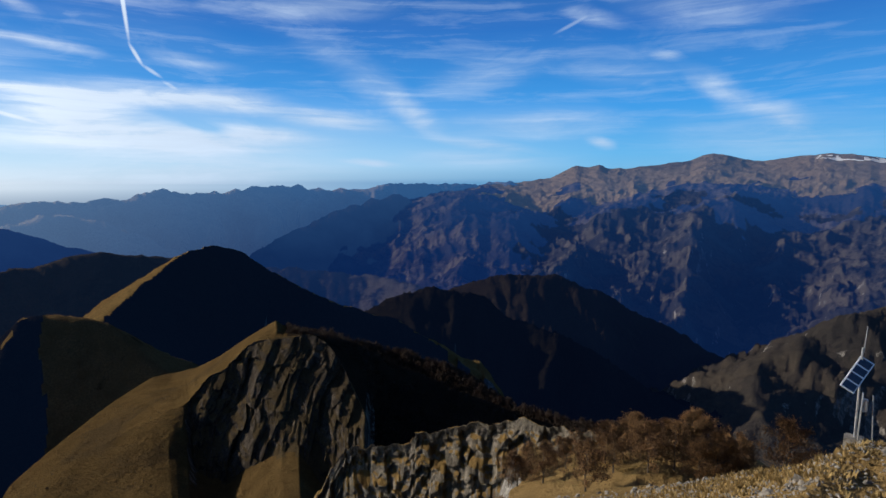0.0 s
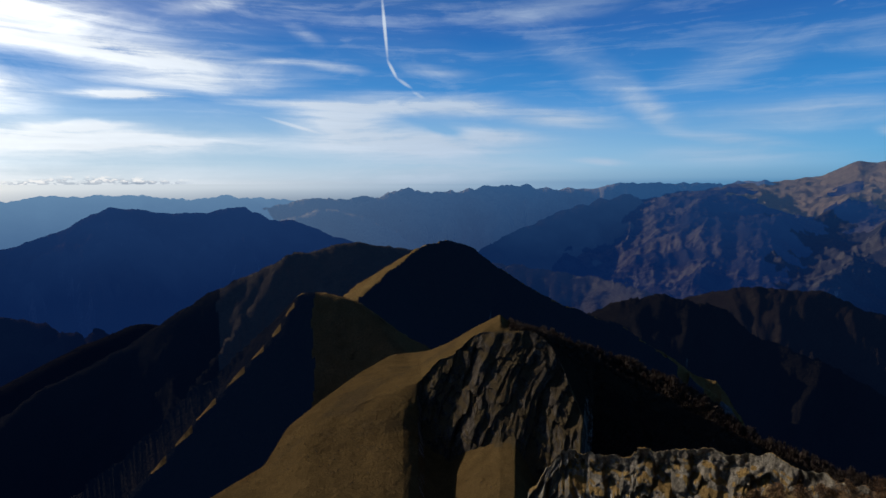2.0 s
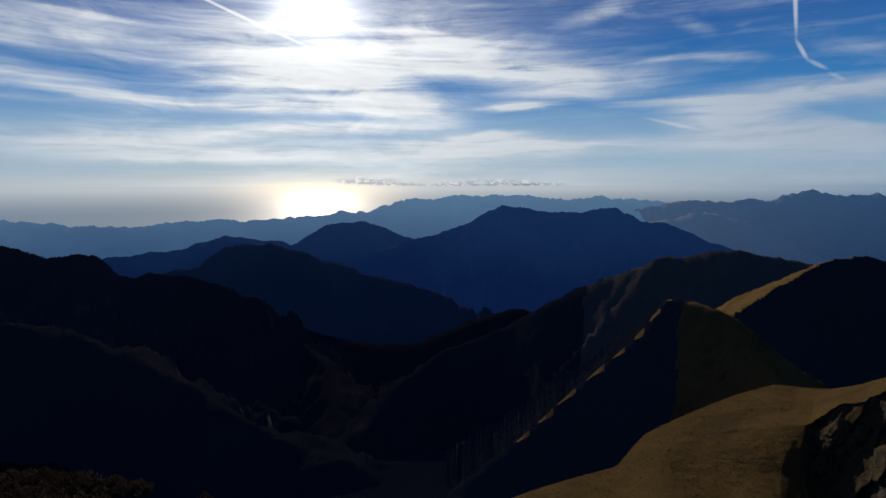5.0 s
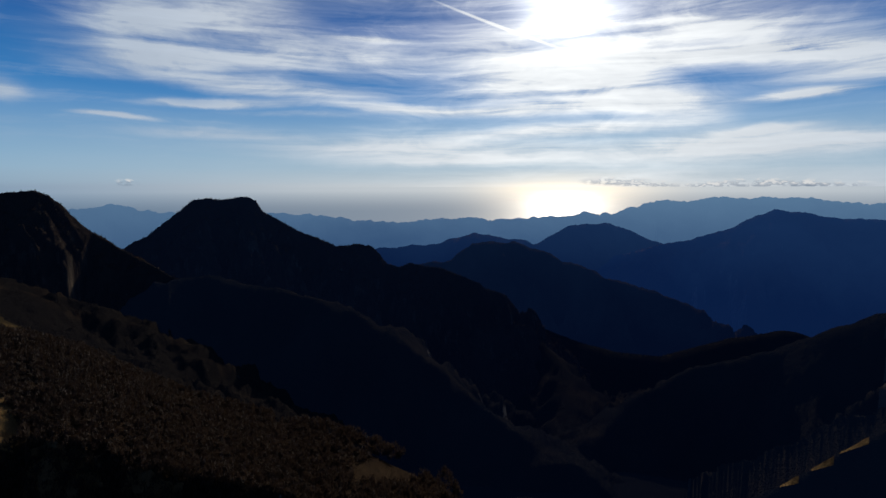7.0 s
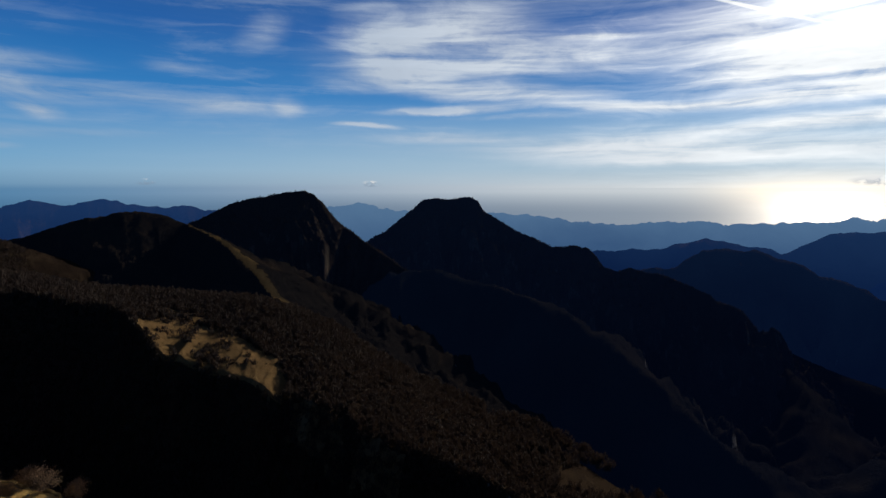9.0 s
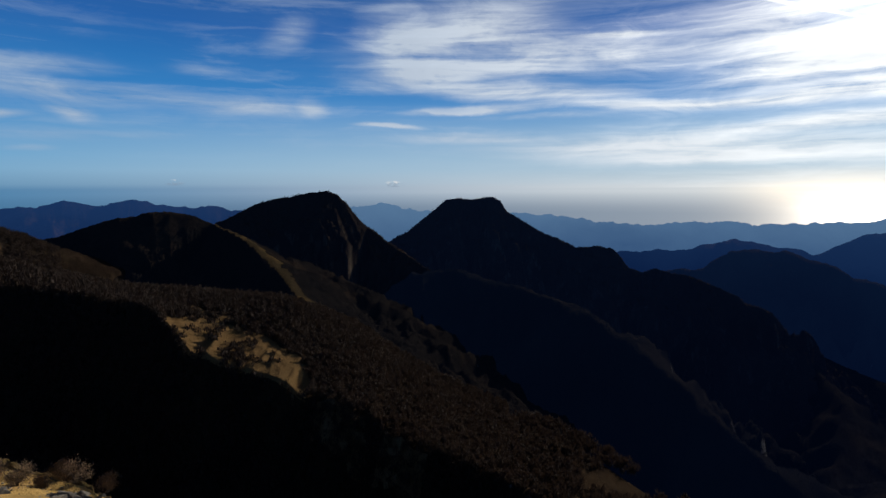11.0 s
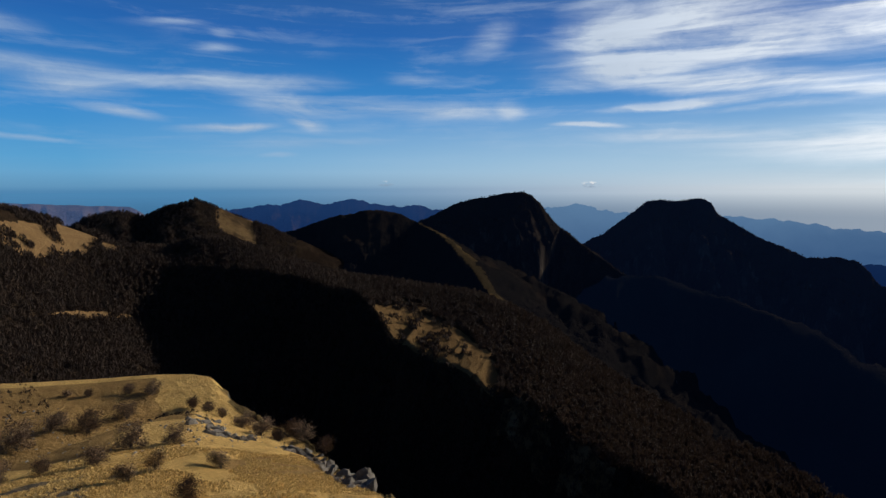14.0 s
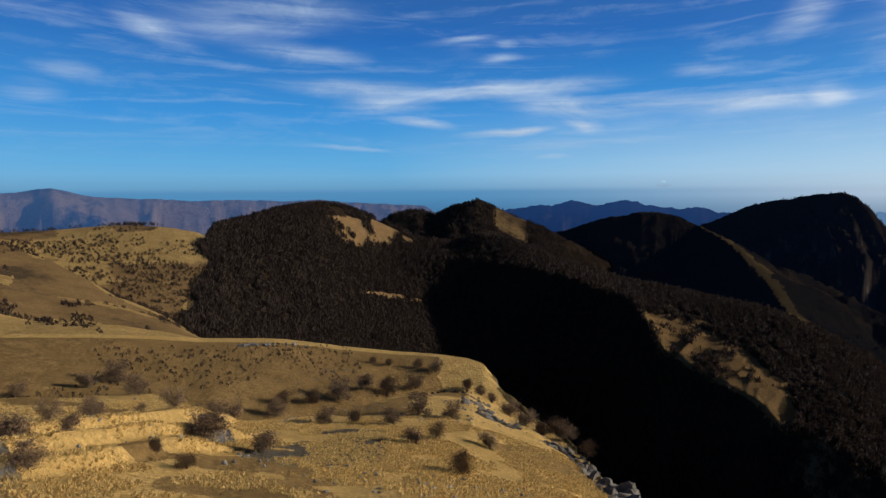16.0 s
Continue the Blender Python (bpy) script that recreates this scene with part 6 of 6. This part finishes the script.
# azimuth, distance, size
BUSHES = [(197.6, 21.2, 1.19), (196.4, 17.2, 0.83), (194.9, 22.2, 0.62), (191.6, 27.8, 0.89), (191.8, 23.8, 0.86), (185.4, 27.5, 0.88), (183.2, 24.0, 1.6), (181.9, 33.8, 1.0), (180.3, 34.5, 1.3), (177.9, 23.8, 1.0), (176.2, 44.5, 1.3), (171.3, 34.8, 1.1), (168.1, 34.2, 1.0), (164.2, 33.0, 1.2), (161.5, 36.2, 1.4), (161.8, 27.5, 1.1), (159.6, 29.2, 1.0), (157.9, 35.8, 1.0), (153.8, 29.2, 1.1), (157.0, 23.0, 0.9), (150.0, 44.8, 1.5), (167.5, 52.2, 1.9), (164.8, 52.2, 1.8), (161.8, 54.5, 1.8), (164.5, 60.0, 1.0), (161.5, 59.5, 1.0), (159.6, 58.8, 1.2), (156.1, 55.5, 1.4), (154.8, 52.8, 1.1), (190.2, 53.8, 1.7), (192.4, 51.8, 1.4)]
BUSHES += [(188.4, 38.5, 1.2), (169.9, 49.8, 1.8), (172.2, 48.5, 1.6), (175.6, 47.5, 1.3), (145.9, 43.2, 1.4), (148.2, 43.5, 1.2), (143.6, 38.2, 1.1), (197.3, 50.2, 1.1), (193.8, 20.8, 0.6), (188.2, 25.2, 0.45), (184.5, 19.2, 0.55), (186.8, 20.8, 0.65), (166.2, 60.5, 0.75), (151.8, 49.0, 1.5), (153.6, 51.0, 1.1), (147.1, 45.5, 1.3)]
plant(shrub, [(a, r, "slope", 0.8 * k * rnd.uniform(0.9, 1.1)) for a, r, k in BUSHES], "bushes on the dry grass")


# stones
def on_slope(X, Y):
    """Inside the slope's edge."""
    a, r = polar(X, Y)
    return r < across(SLOPE_TOP, a)[0] - 0.6


def scatter(parent, name, places, sizes, seed, sink=0.3, flat=0.7, models=ROCKS):
    rr = random.Random(seed)
    for x, y, z in places:
        k = rr.uniform(*sizes)
        ob = new(name, models[rr.randrange(6)])
        ob.matrix_basis = Matrix.LocRotScale((x, y, z - k * sink + k * 0.3), Euler((rr.uniform(-0.5, 0.5), rr.uniform(-0.5, 0.5), rr.uniform(0, 6.28))),
                                             (k * rr.uniform(0.8, 1.4), k * rr.uniform(0.7, 1.1), k * rr.uniform(0.5, 1.0) * flat * 1.3))
        ob.parent = parent


def spots(field, az, r, count, seed, keep=None):
    rng = np.random.default_rng(seed)
    a, q = rng.uniform(az[0], az[1], count * 2), np.sqrt(rng.uniform(r[0] ** 2, r[1] ** 2, count * 2))
    X, Y = -np.sin(np.radians(a)) * q, np.cos(np.radians(a)) * q
    if keep is not None:
        ok = keep(X, Y)
        X, Y = X[ok], Y[ok]
    X, Y = X[:count], Y[:count]
    Z = FIELDS[field](X[None], Y[None])[0]
    return list(zip(X.tolist(), Y.tolist(), Z.tolist()))


def along(pts, field, count, seed, spread):
    """Places strewn along a line of (azimuth, elevation, distance)."""
    rng = np.random.default_rng(seed)
    p = world_of(pts)
    t = np.sort(rng.uniform(0, len(p) - 1, count))
    X = np.interp(t, np.arange(len(p)), p[:, 0]) + rng.normal(0, spread, count)
    Y = np.interp(t, np.arange(len(p)), p[:, 1]) + rng.normal(0, spread, count)
    Z = FIELDS[field](X[None], Y[None])[0]
    return list(zip(X.tolist(), Y.tolist(), Z.tolist()))


def thing(name):
    return bpy.data.objects[name]


scatter(thing("grassy_slope"), "rock", along([(145.7, -20, 39.5), (144.7, -20, 36.0), (143.5, -20, 33.5), (142.4, -20, 31.8), (141.3, -20, 29.5), (140.2, -20, 28.0)], "slope", 60, 6, 0.4), (0.25, 0.75), 6, 0.85, 1.3, OUTCROP)
scatter(thing("grassy_slope"), "rock", along([(155.6, -20, 46.5), (154.8, -20, 42.0), (153.9, -20, 39.5), (152.0, -20, 39.5)], "slope", 40, 7, 0.7), (0.25, 0.8), 7, 0.75, 1.0, models=OUTCROP)
scatter(thing("grassy_slope"), "rock", along([(148.2, -20, 37.5), (147.0, -20, 38.5), (145.9, -20, 38.5)], "slope", 20, 11, 0.5), (0.2, 0.6), 11, models=OUTCROP)
scatter(thing("grassy_slope"), "rock", along([(180.2, -20, 66.3), (177.6, -20, 65.5), (173.2, -20, 65.3)], "slope", 36, 8, 0.25), (0.15, 0.45), 8)
scatter(thing("rocky_slope"), "stone", spots("summit", (-46, 0), (9, 22), 290, 9, lambda X, Y: fbm(X, Y, 5, 3, 90) > -0.25), (0.04, 0.15), 9)


def gravel(name, label, places, sizes, seed):
    """Small broken stones in one sheet, past counting."""
    rng = np.random.default_rng(seed)
    n = len(ROCKS[0].vertices)
    shapes = []
    for me in ROCKS[:3]:
        v = np.empty(n * 3, np.float32)
        me.vertices.foreach_get("co", v)
        shapes.append(v.reshape(-1, 3))
    faces = np.array([tuple(f.vertices) for f in ROCKS[0].polygons])
    V, F = [], []
    for k, (x, y, z) in enumerate(places):
        a, q = rng.uniform(0, 6.28), rng.uniform(*sizes)
        c, sn = math.cos(a), math.sin(a)
        v = shapes[k % 3] * q * rng.uniform(0.6, 1.3, 3)
        V.append(np.stack([v[:, 0] * c - v[:, 1] * sn + x, v[:, 0] * sn + v[:, 1] * c + y, v[:, 2] * 0.7 + z + q * 0.2], 1))
        F.append(faces + n * k)
    me = bpy.data.meshes.new(name)
    me.from_pydata(np.concatenate(V).tolist(), [], np.concatenate(F).tolist())
    me.materials.append(STONE)
    return tagged(new(name, me), label, "gravel", kind="stuff")


SCREE = [rock_mesh(40 + k, 0.35, 1) for k in range(3)]
ROCKS, BIG = SCREE, ROCKS
gravel("gravel", "pale broken limestone gravel", spots("summit", (-46, -12), (8, 20), 4500, 31, lambda X, Y: fbm(X, Y, 5, 3, 90) > -0.3 - 0.03 * X), (0.02, 0.07), 31)
gravel("gravel", "grey stones between tussocks", spots("slope", (140, 205), (12, 58), 900, 32, lambda X, Y: (fbm(X, Y, 9, 3, 97) > 0.16) & on_slope(X, Y)), (0.05, 0.16), 32)
ROCKS = BIG


def tufts(name, label, field, az, r, count, tall, seed, mat, keep=None):
    """Grass tussocks: fans of slivers, past counting."""
    rng = np.random.default_rng(seed)
    c = np.array(spots(field, az, r, count, seed, keep))[:, None, :]
    n, blades = len(c), 7
    th = rng.uniform(0, 6.283, (n, blades))
    H = tall * rng.uniform(0.5, 1.3, (n, 1, 1))
    flat = np.stack([np.cos(th), np.sin(th), np.zeros_like(th)], -1)
    base = c + flat * H * 0.25 - [0, 0, 0.03]
    side = np.stack([-np.sin(th), np.cos(th), np.zeros_like(th)], -1)
    tip = base + flat * H * 0.55 * rng.uniform(0.4, 1.2, (n, blades, 1)) + np.array([0, 0, 1.0]) * H * rng.uniform(0.6, 1.0, (n, blades, 1))
    v = np.stack([base - side * H * 0.24, base + side * H * 0.24, tip], 2).reshape(-1, 3)
    me = bpy.data.meshes.new(name)
    me.vertices.add(len(v))
    me.vertices.foreach_set("co", v.astype(np.float32).ravel())
    f = len(v) // 3
    me.loops.add(len(v))
    me.loops.foreach_set("vertex_index", np.arange(len(v), dtype=np.int32))
    me.polygons.add(f)
    me.polygons.foreach_set("loop_start", np.arange(0, len(v), 3, dtype=np.int32))
    me.polygons.foreach_set("loop_total", np.full(f, 3, np.int32))
    me.update(calc_edges=True)
    me.materials.append(mat)
    return tagged(new(name, me), label, "grass", kind="stuff")


tufts("grass_tussocks", "dry golden grass tussocks", "slope", (132, 207), (9, 36), 56000, 0.11, 21, TUFT, lambda X, Y: (fbm(X, Y, 2.0, 3, 91) > -0.12) & on_slope(X, Y))
tufts("grass_tussocks", "dry golden grass between stones", "summit", (-40, 4), (9, 30), 6000, 0.13, 22, plain_mat("brown_tussock", (0.2, 0.135, 0.05), (0.42, 0.29, 0.11), 0.5, 0.9, 0, 0, 0.5, 0.3), lambda X, Y: fbm(X, Y, 5, 3, 90) + 0.05 * X < 0.25)


# ---- the relay mast with its solar panels ----
def box_mesh(name, size, mat, bevel=0.0):
    bm = bmesh.new()
    bmesh.ops.create_cube(bm, size=1)
    bmesh.ops.scale(bm, vec=size, verts=bm.verts)
    if bevel:
        bmesh.ops.bevel(bm, geom=bm.edges[:], offset=bevel, segments=2, affect="EDGES")
    me = bpy.data.meshes.new(name)
    bm.to_mesh(me)
    bm.free()
    me.materials.append(mat)
    return me


def make_station(az, r):
    steel = plain_mat("galvanised_steel", (0.3, 0.31, 0.32), (0.5, 0.51, 0.52), 0.4, 0.45, 0.02, 0.8)
    white = plain_mat("white_frame", (0.62, 0.64, 0.66), (0.8, 0.82, 0.84), 0.5, 0.4, 0.02)
    cells = plain_mat("solar_cells", (0.008, 0.012, 0.03), (0.02, 0.03, 0.06), 0.06, 0.12, 0.0)
    x, y, z = spot(az, r, "summit")
    root = tagged(new("relay_mast"), "slim steel relay mast with four solar panels", "mast")
    root.matrix_basis = pose(x, y, z - 0.05, 0, 0, az) @ Matrix.Scale(1.08, 4)
    v, f = [], []
    tube(v, f, (0, 0, -0.3), (0, 0, 2.35), 0.03, 0.022, 10)
    part("pole", mesh_of("pole", v, f, steel), root)
    v, f = [], []
    tube(v, f, (0.02, 0, 2.25), (0.05, 0, 2.85), 0.012, 0.008, 8)
    part("antenna", mesh_of("antenna", v, f, steel), root)
    for k in range(3):
        t = 2.1 * k
        v, f = [], []
        tube(v, f, (0.2 * math.cos(t) + 0.14, 0.2 * math.sin(t), -0.2), (0.12 * math.cos(t) + 0.14, 0.12 * math.sin(t), 1.3), 0.014, 0.014, 6)
        part("lattice_leg", mesh_of("lattice_leg", v, f, steel), root)
    b = part("equipment_box", box_mesh("equipment_box", (0.13, 0.11, 0.3), steel, 0.02), root, "grey metal equipment box")
    b.matrix_basis = pose(0.12, -0.05, 1.05)
    rack = part("panel_rack", box_mesh("panel_rack", (0.36, 0.03, 0.94), white, 0.01), root, "white tilted panel frame")
    rack.matrix_basis = pose(-0.06, -0.14, 1.75, -22, 32, 12) @ Matrix.Scale(0.88, 4)
    for k in range(4):
        p = part("solar_panel", box_mesh("solar_panel", (0.29, 0.014, 0.185), cells, 0.003), rack)
        p.matrix_basis = pose(0, -0.018, -0.339 + 0.226 * k)
    foot = part("footing", box_mesh("footing", (0.4, 0.4, 0.5), STONE, 0.03), root, "rough concrete footing")
    foot.matrix_basis = pose(0, 0, 0.0)
    return root


make_station(*[(a, r) for a, e, r in [(-37.4, -21.13, 16.7)]][0])
